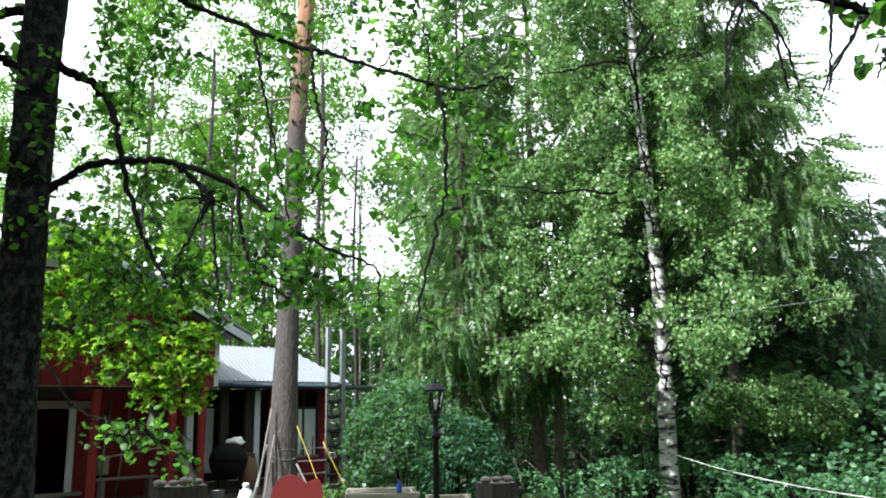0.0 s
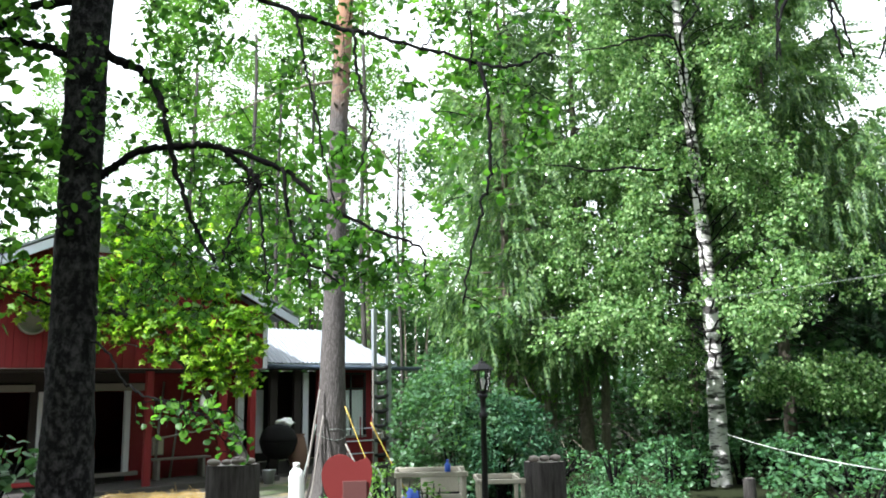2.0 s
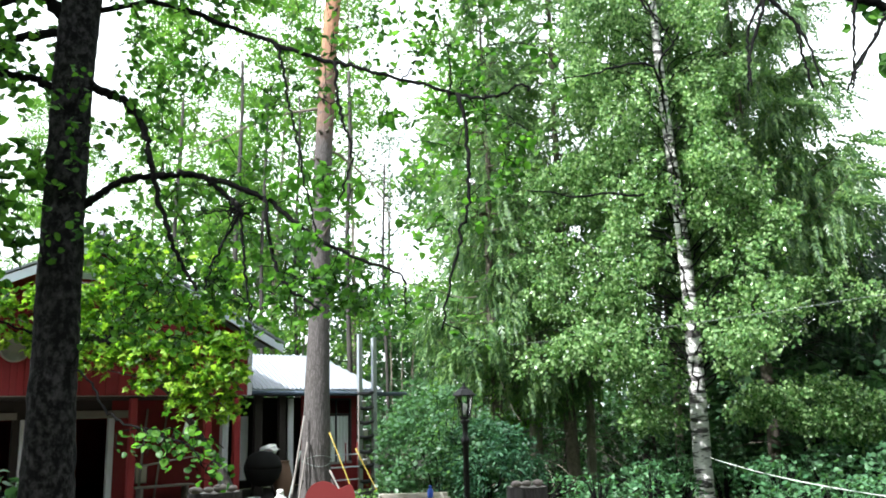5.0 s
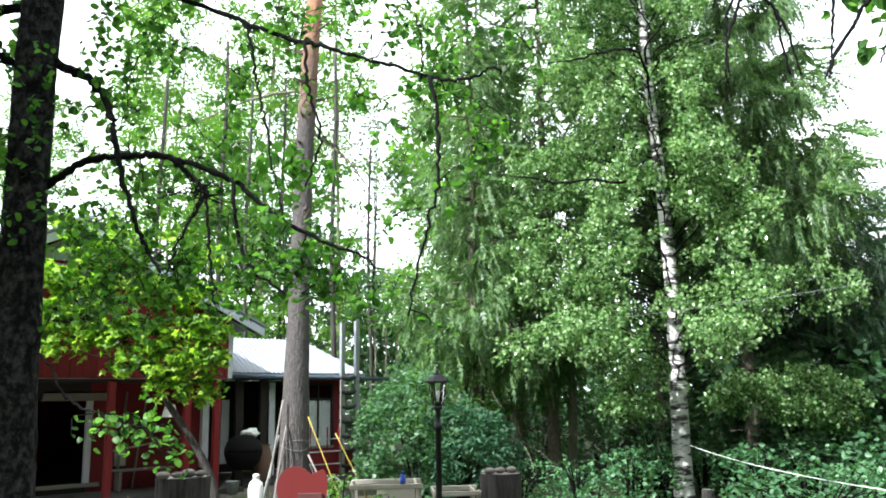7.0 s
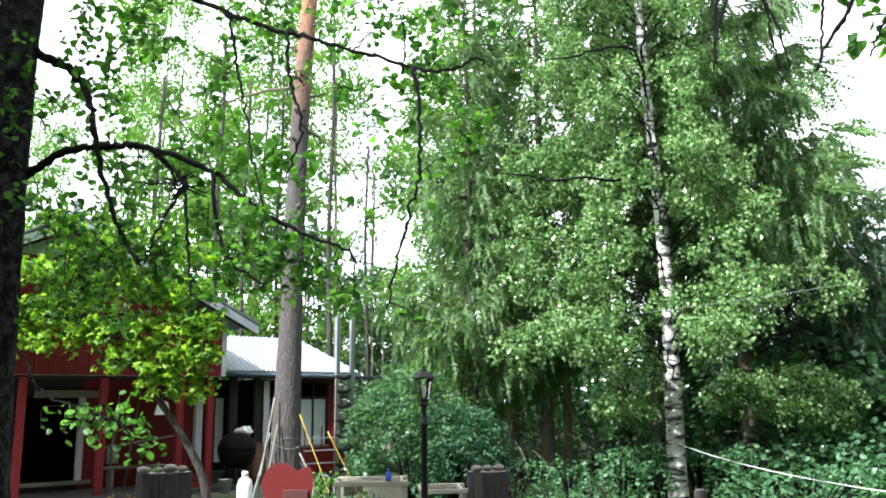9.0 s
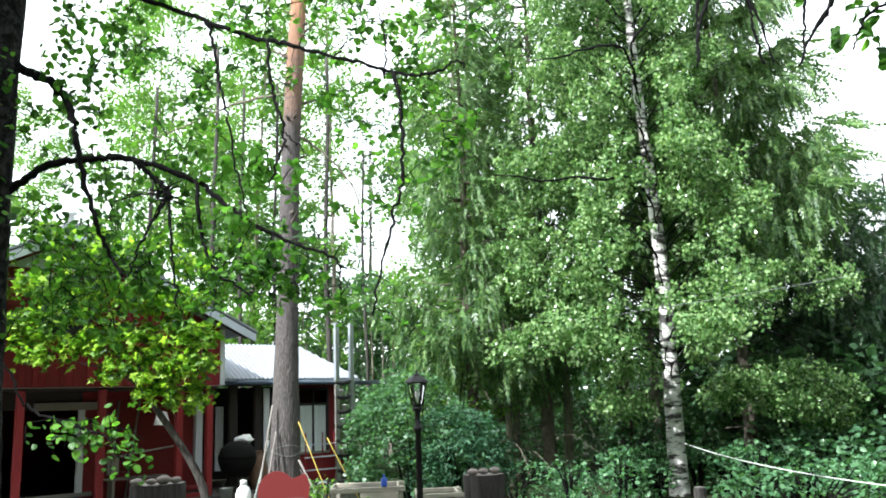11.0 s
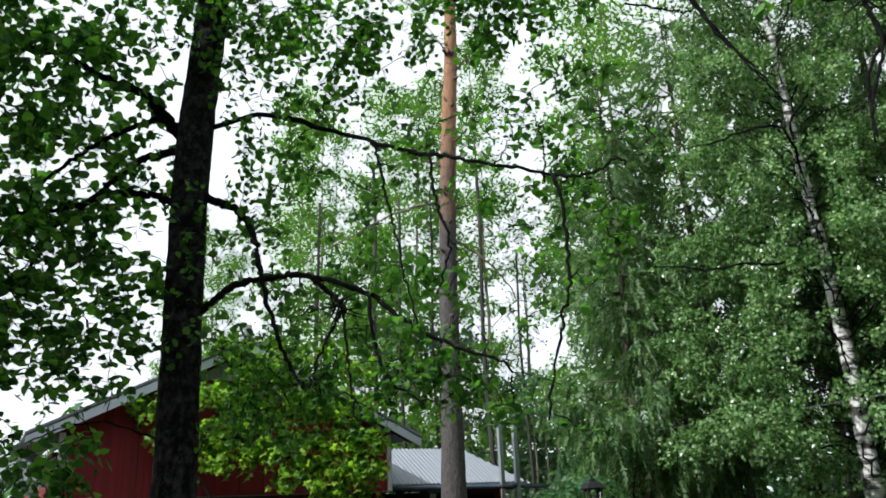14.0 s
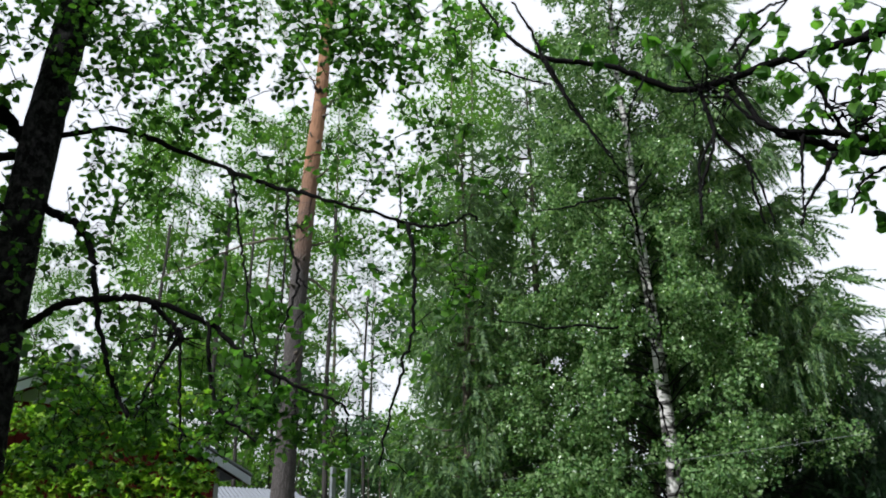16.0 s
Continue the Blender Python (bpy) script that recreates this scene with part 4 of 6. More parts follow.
    part("foliage", leaf_cloud("foliage", RHOMB, pl - off, leaf_frames(len(pl), 0.7, rng, 0.75), rng.uniform(0.048, 0.094, len(pl)), M["birch_leaf"]), tree, "small glossy green leaves", kind="stuff")


def spruce(name, label, x, y, H, spread, seed, low=0.08, dense=30, shoot=1.0, needle="needle"):
    """A spruce with whorls of sagging boughs and curtains of hanging shoots."""
    rng = np.random.default_rng(seed)
    z0 = ground_height(x, y)
    tree = thing(name, label, "tree", pose(x, y, z0))
    t = Tubes()
    zz = np.linspace(-0.1, H, 26)
    t.add(np.stack([0.04 * np.sin(zz), 0.03 * np.cos(zz * 0.8), zz], 1), np.interp(zz, (0, 0.5, H), (0.18, 0.135, 0.012)), 12, 0.04)
    part("trunk", t.mesh("trunk", M["spruce_bark"]), tree)
    wood = Tubes()
    for _ in range(46):
        a, z, L = rng.uniform(0, 2 * np.pi), rng.uniform(0.6, H * (low + 0.12)), rng.uniform(0.5, 1.7)
        d = np.array([math.cos(a), math.sin(a), 0])
        l = smooth_line(((0, 0, z), d * L * 0.5 + (0, 0, z - 0.05), d * L + (0, 0, z - 0.35 * L)), 6)
        wood.add(l + rng.normal(0, 0.02, l.shape), np.linspace(0.014, 0.004, 6), 4)
    places, frames, sizes = [], [], []
    z = H * low
    down = np.array([0, 0, -1.0])
    while z < H - 0.2:
        f = z / H
        for _ in range(rng.integers(4, 7)):
            a = rng.uniform(0, 2 * np.pi)
            L = spread * (1 - f) ** 0.75 * rng.uniform(0.6, 1.12) + 0.15
            d = np.array([math.cos(a), math.sin(a), 0])
            side = np.array([-d[1], d[0], 0])
            s = np.linspace(0, 1, 9)
            bl = np.array([0, 0, z]) + s[:, None] * L * d
            bl[:, 2] += -0.24 * np.sin(s * np.pi * 0.72) * L * (1 - 0.7 * f) + 0.26 * s ** 2 * L + 0.3 * f * s * L
            wood.add(bl, np.linspace(0.024, 0.004, 9), 4)
            # branchlets leave the bough on both sides and bend down into hanging strings
            m = int(L * dense) + 3
            u = rng.uniform(0.14, 1.0, m) ** 0.85
            p = np.stack([np.interp(u, s, bl[:, k]) for k in range(3)], 1)
            d0 = d * rng.uniform(0.4, 1.0, m)[:, None] + side * rng.choice((-1.0, 1.0), m)[:, None] * rng.uniform(0.3, 1.0, m)[:, None] * (1.3 - u)[:, None]
            d0 /= np.linalg.norm(d0, axis=1)[:, None]
            p = p + d0 * rng.uniform(0, 0.22, m)[:, None] * L * (1.1 - u)[:, None]
            size = rng.uniform(0.24, 0.42, m) * (1 - 0.35 * f) * shoot
            for j, w in enumerate((0.50, 0.90, 1.0, 1.0)):
                w = w * (1 - 0.6 * f) * np.where(u > 0.93, 0.35, 1.0)
                keep = rng.random(m) < (1.0, 0.95, 0.85, 0.65)[j] * (1 - 0.5 * f * (j > 1))
                yv = d0 * (1 - w)[:, None] + down * w[:, None] + rng.normal(0, 0.10, (m, 3))
                yv /= np.linalg.norm(yv, axis=1)[:, None]
                xv = np.cross(yv, rng.normal(0, 1, (m, 3)))
                xv /= np.linalg.norm(xv, axis=1)[:, None]
                frames.append(np.stack([xv, yv, np.cross(xv, yv)], 2)[keep])
                places.append(p[keep])
                sizes.append(size[keep])
                p = p + yv * size[:, None] * 0.72
        z += rng.uniform(0.28, 0.46)
    part("bough_wood", wood.mesh("boughs", M["spruce_bark"]), tree, "thin sagging boughs", kind="stuff")
    part("needle_foliage", leaf_cloud("needles", SPRAY, np.concatenate(places), np.concatenate(frames), np.concatenate(sizes), M[needle]), tree, "hanging green needle shoots", kind="stuff")
    return tree


def broadleaf(name, label, x, y, H, R, seed, leaf, size, n_targets, low=0.3, stems=1, bark="grey_bark", step=0.09, radius=0.10):
    """A tall thin forest tree with clumped leaves."""
    rng = np.random.default_rng(seed)
    z0 = ground_height(x, y)
    tree = thing(name, label, "tree", pose(x, y, z0))
    sk = []
    for k in range(stems):
        a = rng.uniform(0, 2 * np.pi)
        lean = rng.uniform(0.02, 0.10) * H * (0.3 if stems == 1 else 1)
        d = np.array([math.cos(a), math.sin(a), 0])
        l = smooth_line(((d * 0.1 * k) + (0, 0, -0.1), d * (0.1 * k + lean * 0.3) + (0, 0, H * 0.4), d * lean + (0, 0, H * rng.uniform(0.9, 1.0))), 24)
        l[1:] += rng.normal(0, 0.02, (23, 3))
        t = Tubes()
        t.add(l, np.linspace(radius, 0.015, 24), 8, 0.05)
        part("trunk", t.mesh("trunk", M[bark]), tree)
        sk += list(l[int(24 * low * 0.8):])
    tg = []
    for _ in range(int(n_targets / 30)):
        zc = rng.uniform(low, 0.97) * H
        rr = R * np.interp(zc / H, (low, 0.55, 1.0), (0.75, 1.0, 0.3)) * math.sqrt(rng.random())
        a = rng.uniform(0, 2 * np.pi)
        c = (rr * math.cos(a), rr * math.sin(a), zc)
        tg.append(in_ball(30, c, (0.75, 0.75, 0.36), rng))
    tw = Tubes()
    pl = grow(tw, np.array(sk), np.concatenate(tg), rng, step, 0.004, 0.10, 4.0, 0.0, 0.012, True)
    part("crown_wood", tw.mesh("twigs", M[bark]), tree, kind="stuff")
    pl = pl + rng.normal(0, 0.11, pl.shape)
    part("foliage", leaf_cloud("foliage", RHOMB, pl, leaf_frames(len(pl), 0.6, rng), rng.uniform(0.7, 1.25, len(pl)) * size, M[leaf]), tree, kind="stuff")
    return tree


def shrub(name, label, x, y, H, R, seed, leaf, size, n_targets, template=RHOMB, step=0.05):
    rng = np.random.default_rng(seed)
    z0 = ground_height(x, y)
    bush = thing(name, label, "shrub", pose(x, y, z0))
    st = Tubes()
    sk = []
    for k in range(14):
        a = rng.uniform(0, 2 * np.pi)
        d = np.array([math.cos(a), math.sin(a), 0]) * R * rng.uniform(0.2, 0.75)
        l = smooth_line(((0, 0, -0.05) + d * 0.15, d * 0.5 + (0, 0, H * 0.45), d + (0, 0, H * rng.uniform(0.6, 0.95))), 10)
        st.add(l, np.linspace(0.02, 0.006, 10), 5)
        sk += list(l[2:])
    tg = in_ball(n_targets, (0, 0, H * 0.5), (R, R, H * 0.52), rng, 0.25)
    tg = tg[tg[:, 2] > 0.05]
    lump = np.array([noise.noise(Vector((p[0] * 1.9 + seed, p[1] * 1.9, p[2] * 1.9))) for p in tg])
    tg = tg[lump > -0.06]
    pl = grow(st, np.array(sk), tg, rng, step * 0.75, 0.003, 0.08, 2.0, 0.0, 0.006, True)
    part("stem_wood", st.mesh("stems", M["shaded_twig_bark"]), bush, kind="stuff")
    pl = pl + rng.normal(0, 0.04, pl.shape)
    part("foliage", leaf_cloud("foliage", template, pl, leaf_frames(len(pl), 0.35, rng), rng.uniform(0.7, 1.3, len(pl)) * size, M[leaf]), bush, kind="stuff")
    return bush


def maple():
    """A slanting young maple in front of the porch, its leaves in the sun."""
    rng = np.random.default_rng(31)
    x, y = -1.3, 15.3
    z0 = ground_height(x, y)
    off = np.array([x, y, z0])
    tree = thing("maple_tree", "slanting young maple with bright sunlit leaves before the porch", "tree", pose(x, y, z0))
    line = smooth_line(((-1.3, 15.3, z0 - 0.1), (-1.56, 15.3, 1.21), (-2.38, 15.3, 2.48), (-2.98, 15.2, 3.34), (-3.49, 15.1, 4.41)), 24)
    t = Tubes()
    t.add(line - off, np.linspace(0.085, 0.03, 24), 10, 0.05)
    part("trunk", t.mesh("trunk", M["stump_bark"]), tree)
    sk = list(line[8:])
    for pts in (((-2.67, 15.25, 2.95), (-1.99, 15.1, 3.53), (-1.32, 15, 3.64)), ((-2.95, 15.2, 3.33), (-3.63, 15, 3.71), (-4.49, 14.8, 3.9), (-5.26, 14.7, 4.19)), ((-2.57, 15.2, 2.76), (-2.95, 14.9, 3.05), (-3.62, 14.7, 3.24)), ((-3.24, 15.1, 4), (-2.47, 15, 4.58), (-1.71, 14.9, 4.69)), ((-3.44, 15.1, 4.38), (-4.11, 15, 4.86), (-4.88, 14.9, 4.76))):
        l = smooth_line(pts, 14)
        b = Tubes()
        b.add(l - off, np.linspace(0.03, 0.008, 14), 6)
        part("limb", b.mesh("limb", M["stump_bark"]), tree)
        sk += list(l[2:])
    masses = (
        ((-5.4, 14.7, 4.6), (0.7, 0.4, 0.24), 40), ((-4.7, 14.8, 4.0), (0.9, 0.5, 0.26), 60), ((-4.3, 14.9, 4.75), (0.9, 0.5, 0.26), 60),
        ((-3.4, 14.9, 5.2), (0.8, 0.5, 0.25), 50), ((-3.0, 14.9, 4.65), (0.9, 0.5, 0.25), 60), ((-3.7, 14.8, 4.2), (0.7, 0.4, 0.24), 50),
        ((-3.9, 14.7, 3.55), (0.8, 0.4, 0.24), 54), ((-3.0, 14.8, 3.75), (0.8, 0.4, 0.24), 54), ((-2.1, 14.9, 4.4), (0.8, 0.5, 0.25), 60),
        ((-1.9, 14.9, 3.8), (0.8, 0.4, 0.24), 56), ((-2.5, 14.8, 3.2), (0.9, 0.4, 0.25), 60), ((-1.6, 14.9, 3.25), (0.5, 0.4, 0.2), 40),
        ((-2.2, 14.8, 2.75), (0.5, 0.3, 0.25), 30), ((-1.45, 14.9, 2.7), (0.25, 0.3, 0.3), 18), ((-3.9, 14.9, 5.7), (0.8, 0.4, 0.2), 26), ((-2.6, 14.9, 5.5), (0.8, 0.4, 0.2), 26), ((-1.7, 14.9, 5.1), (0.6, 0.4, 0.2), 20),
    )
    tg = np.concatenate([in_ball(n, c, r, rng) for c, r, n in masses])
    tw = Tubes()
    pl = grow(tw, np.array(sk), tg, rng, 0.055, 0.004, 0.08, 2.2, 0.16, 0.008, True)
    tw.v = [v - off for v in tw.v]
    part("crown_wood", tw.mesh("twigs", M["stump_bark"]), tree, kind="stuff")
    pl = pl + rng.normal(0, 0.06, pl.shape)
    part("foliage", leaf_cloud("foliage", MAPLE, pl - off, leaf_frames(len(pl), 0.6, rng), rng.uniform(0.09, 0.19, len(pl)), M["maple_leaf"]), tree, "broad yellow-green leaves", kind="stuff")


near_tree()
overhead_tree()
# Unseen tree, added only to cast shade on the linden's trunk and left leaves.
broadleaf("unseen_shade_linden", "unseen linden added beside the path to shade the nearer foliage", -9.3, 1.6, 14.5, 1.5, 81, "linden_leaf", 0.18, 1900, 0.5, 1, "linden_bark", 0.05, 0.16)
pine()
birch()
maple()

SPRUCE_LABEL = "tall dark spruce with sagging boughs and hanging shoots"
tall = spruce("spruce_tree", SPRUCE_LABEL, 9.7, 16.3, 18.5, 3.2, 41, 0.28, 34)
mid = spruce("spruce_tree", SPRUCE_LABEL, 3.95, 17.6, 12.6, 2.3, 42, 0.22, 14)
small = spruce("spruce_tree", SPRUCE_LABEL, 13.4, 18.4, 8.6, 2.9, 43, 0.05, 15, 1.0, "dark_needle")
for ob in (tall, mid, small):
    tagged(ob, group="spruces at the wood's edge")
for src, x, y, s, r in ((mid, 5.75, 17.9, 1.12, 200), (mid, 4.9, 19.4, 0.9, 310), (mid, 8.0, 19.0, 1.25, 130), (small, 15.6, 19.0, 0.90, 250), (small, 17.9, 20.0, 0.90, 20), (small, 11.2, 18.9, 1.0, 300), (small, 14.3, 21.4, 1.0, 130), (small, 12.9, 17.2, 0.92, 75)):
    src.scale = (s, s, s)
    copy_thing(src, pose(x, y, ground_height(x, y), 0, 0, r))
    src.scale = (1, 1, 1)

def bare_trunk(x, y, H, r, seed, bark):
    """A dead-branched trunk standing in the shade."""
    rng = np.random.default_rng(seed)
    z0 = ground_height(x, y)
    tree = thing("bare_trunk", "grey forest trunk with dry dead branches in the shade", "tree", pose(x, y, z0), "trunks in the shade of the wood")
    t = Tubes()
    zz = np.linspace(-0.1, H, 20)
    t.add(np.stack([0.05 * np.sin(zz * 0.7), 0.03 * np.cos(zz), zz], 1), np.linspace(r, r * 0.6, 20), 12, 0.05)
    part("trunk", t.mesh("trunk", M[bark]), tree)
    for _ in range(26):
        a, z, L = rng.uniform(0, 2 * np.pi), rng.uniform(0.5, H * 0.9), rng.uniform(0.5, 1.8)
        d = np.array([math.cos(a), math.sin(a), 0])
        l = smooth_line(((0, 0, z), d * L * 0.5 + (0, 0, z - 0.12), d * L + (0, 0, z - 0.55 * L)), 7)
        s = Tubes()
        s.add(l + rng.normal(0, 0.025, l.shape) * np.linspace(0, 1, 7)[:, None], np.linspace(0.014, 0.004, 7), 4)
        part("dead_branch", s.mesh("dead_branch", M[bark]), tree)


for x, y, H, r, seed in ((6.25, 18.2, 4.6, 0.12, 1), (8.3, 18.0, 6.0, 0.11, 4), (4.75, 17.7, 4.2, 0.085, 2), (5.2, 19.0, 5.0, 0.10, 5), (-2.6, 24.0, 13.0, 0.085, 6), (-1.9, 24.8, 12.0, 0.07, 7), (-4.3, 23.5, 11.5, 0.08, 8), (0.75, 24.5, 13.0, 0.09, 9), (-0.9, 25.5, 12.5, 0.065, 10), (1.9, 25.0, 10.0, 0.06, 11)):
    # Far stems take the darker bark: their backlit darkness is put into the colour.
    bare_trunk(x, y, H, r, seed, "grey_bark" if y < 20 else "stump_bark")

aspen = broadleaf("aspen_tree", "slender forest tree with pale green leaves behind the house", -1.9, 27.0, 18.0, 2.5, 51, "aspen_leaf", 0.12, 3000, 0.14, 2, step=0.026)
alder = broadleaf("alder_tree", "slender forest tree with small leaves and thin stems", 1.0, 26.5, 19.5, 1.3, 52, "aspen_leaf", 0.12, 1700, 0.16, 1, step=0.028)
hazel = broadleaf("hazel_tree", "low bushy tree with dense leaves at the clearing's edge", 2.6, 26.0, 6.2, 2.2, 53, "hazel_leaf", 0.12, 1000, 0.08, 4, step=0.022, radius=0.04)
sparse = broadleaf("rowan_tree", "thin sparse tree with fine leaves against the sky", 2.2, 29.0, 13.5, 1.7, 54, "hazel_leaf", 0.10, 1000, 0.22, 2, step=0.05, radius=0.07)
for ob in (aspen, alder, hazel, sparse):
    tagged(ob, group="forest trees behind the house")
for src, x, y, s, r in ((aspen, 5.0, 23.5, 1.15, 250), (aspen, -5.1, 28.0, 0.98, 70), (aspen, -8.8, 28.0, 0.70, 160), (aspen, -3.6, 32.0, 0.9, 20), (alder, -0.6, 29.5, 1.0, 120), (alder, -6.8, 31.0, 1.05, 200), (alder, -10.9, 30.0, 0.75, 310), (hazel, -0.4, 28.0, 1.3, 40), (hazel, 4.9, 25.5, 1.25, 130), (hazel, 1.4, 31.0, 1.1, 220), (hazel, 5.6, 29.0, 1.9, 300), (hazel, -3.2, 30.0, 1.5, 80), (hazel, -7.5, 29.0, 1.4, 190), (hazel, -12.0, 30.0, 1.0, 10)):
    src.scale = (s, s, s)
    copy_thing(src, pose(x, y, ground_height(x, y), 0, 0, r))
    src.scale = (1, 1, 1)

shrub("shrub", "dense green leafy shrub behind the garden lamp", 2.25, 13.6, 2.3, 1.2, 61, "hazel_leaf", 0.080, 2600, RHOMB, 0.018)
shrub("shrub", "rounded dark blue-green shrub beside the garden lamp", 2.95, 13.0, 1.75, 0.95, 62, "bush_leaf", 0.095, 3000, SHOOT_WIDE, 0.013)
shrub("shrub", "tall leafy shrub at the corner of the outbuilding", 3.7, 18.5, 3.4, 1.5, 63, "aspen_leaf", 0.10, 1700)
thicket = shrub("shrub", "leafy thicket in the shade under the spruces", 4.6, 20.5, 1.9, 1.8, 65, "hazel_leaf", 0.12, 900)
for x, y, s, r in ((8.0, 17.5, 0.8, 100), (11.0, 19.5, 1.1, 200), (6.6, 22.5, 1.2, 300), (8.6, 23.0, 1.5, 20), (10.8, 22.5, 1.6, 140), (14.0, 17.6, 1.9, 30), (16.5, 18.0, 2.0, 100), (11.4, 17.4, 1.7, 260), (12.6, 14.6, 1.3, 150)):
    thicket.scale = (s, s, s)
    copy_thing(thicket, pose(x, y, ground_height(x, y), 0, 0, r))
    thicket.scale = (1, 1, 1)
undergrowth = shrub("undergrowth", "knee-high broad-leaved weeds under the birch", 7.6, 10.6, 0.85, 1.5, 64, "herb_leaf", 0.088, 560, BROAD, 0.05)
for x, y, s, r in ((9.2, 10.9, 1.0, 90), (4.3, 10.6, 0.60, 200), (3.6, 10.9, 0.55, 20), (9.0, 13.2, 1.2, 140), (5.3, 13.6, 0.6, 250), (11.0, 14.0, 1.4, 60), (0.7, 12.4, 0.55, 60), (4.4, 15.4, 0.8, 10), (7.4, 16.0, 1.0, 300), (10.6, 17.6, 1.2, 190)):
    undergrowth.scale = (s, s, s)
    copy_thing(undergrowth, pose(x, y, ground_height(x, y), 0, 0, r))
    undergrowth.scale = (1, 1, 1)
shrub("shrub", "young leafy shoots beside the linden trunk", -2.5, 6.35, 1.9, 0.65, 66, "hazel_leaf", 0.085, 420, HEART, 0.06)
shrub("shrub", "taller leafy shoots behind the linden trunk", -3.5, 7.0, 2.5, 0.7, 67, "hazel_leaf", 0.085, 520, HEART, 0.06)


def far_woods():
    """A belt of forest that closes the place: far off ahead; close behind the camera, unseen, to cut sky light."""
    rng = np.random.default_rng(77)
    n = 56000
    a = rng.uniform(0, 2 * np.pi, n)
    off = (a - np.pi / 2 + np.pi) % (2 * np.pi) - np.pi
    ahead = (off > -radians(62)) & (off < radians(89))
    r = np.where(ahead, rng.uniform(40, 58, n), rng.uniform(13, 22, n))
    top = np.array([3.0 * noise.noise(Vector((math.cos(t) * 7, math.sin(t) * 7, 0))) for t in a]) + np.where(ahead, 8.0, 14.0)
    z = top * rng.random(n) ** np.where(ahead, 1.7, 0.9)
    pl = np.stack([r * np.cos(a), r * np.sin(a) + np.where(ahead, 8, 3), z], 1)
    size = rng.uniform(0.7, 1.5, n) * np.where(ahead, 0.45, 0.5)
    ob = new("far_woods", leaf_cloud("far_woods", RHOMB, pl, leaf_frames(n, 0.7, rng), size * 1.4, M["far_leaf"]))
    tagged(ob, "dark green woodland ahead, with an unseen belt behind that dims the sky light", "woods", kind="stuff")


far_woods()


# ---- house ----
# local frame: x along the front, y backwards from the front wall, z up; the origin lies at the foot of the roof's corner
HOUSE = Matrix.Translation((-0.47, 18.56, 0)) @ Matrix.Rotation(math.atan2(0.549, 0.836), 4, "Z")
house = thing("house", "red boarded wooden house with a gable over an open porch", "house", HOUSE)
XL, XR, MID = -7.85, -1.22, -4.58
EAVE, RIDGE, SOFFIT, DECK = 3.93, 5.84, 2.85, 0.55
PITCH = (RIDGE - EAVE) / 3.92


def gable_top(x):
    return RIDGE - 0.16 - abs(x - MID) * PITCH


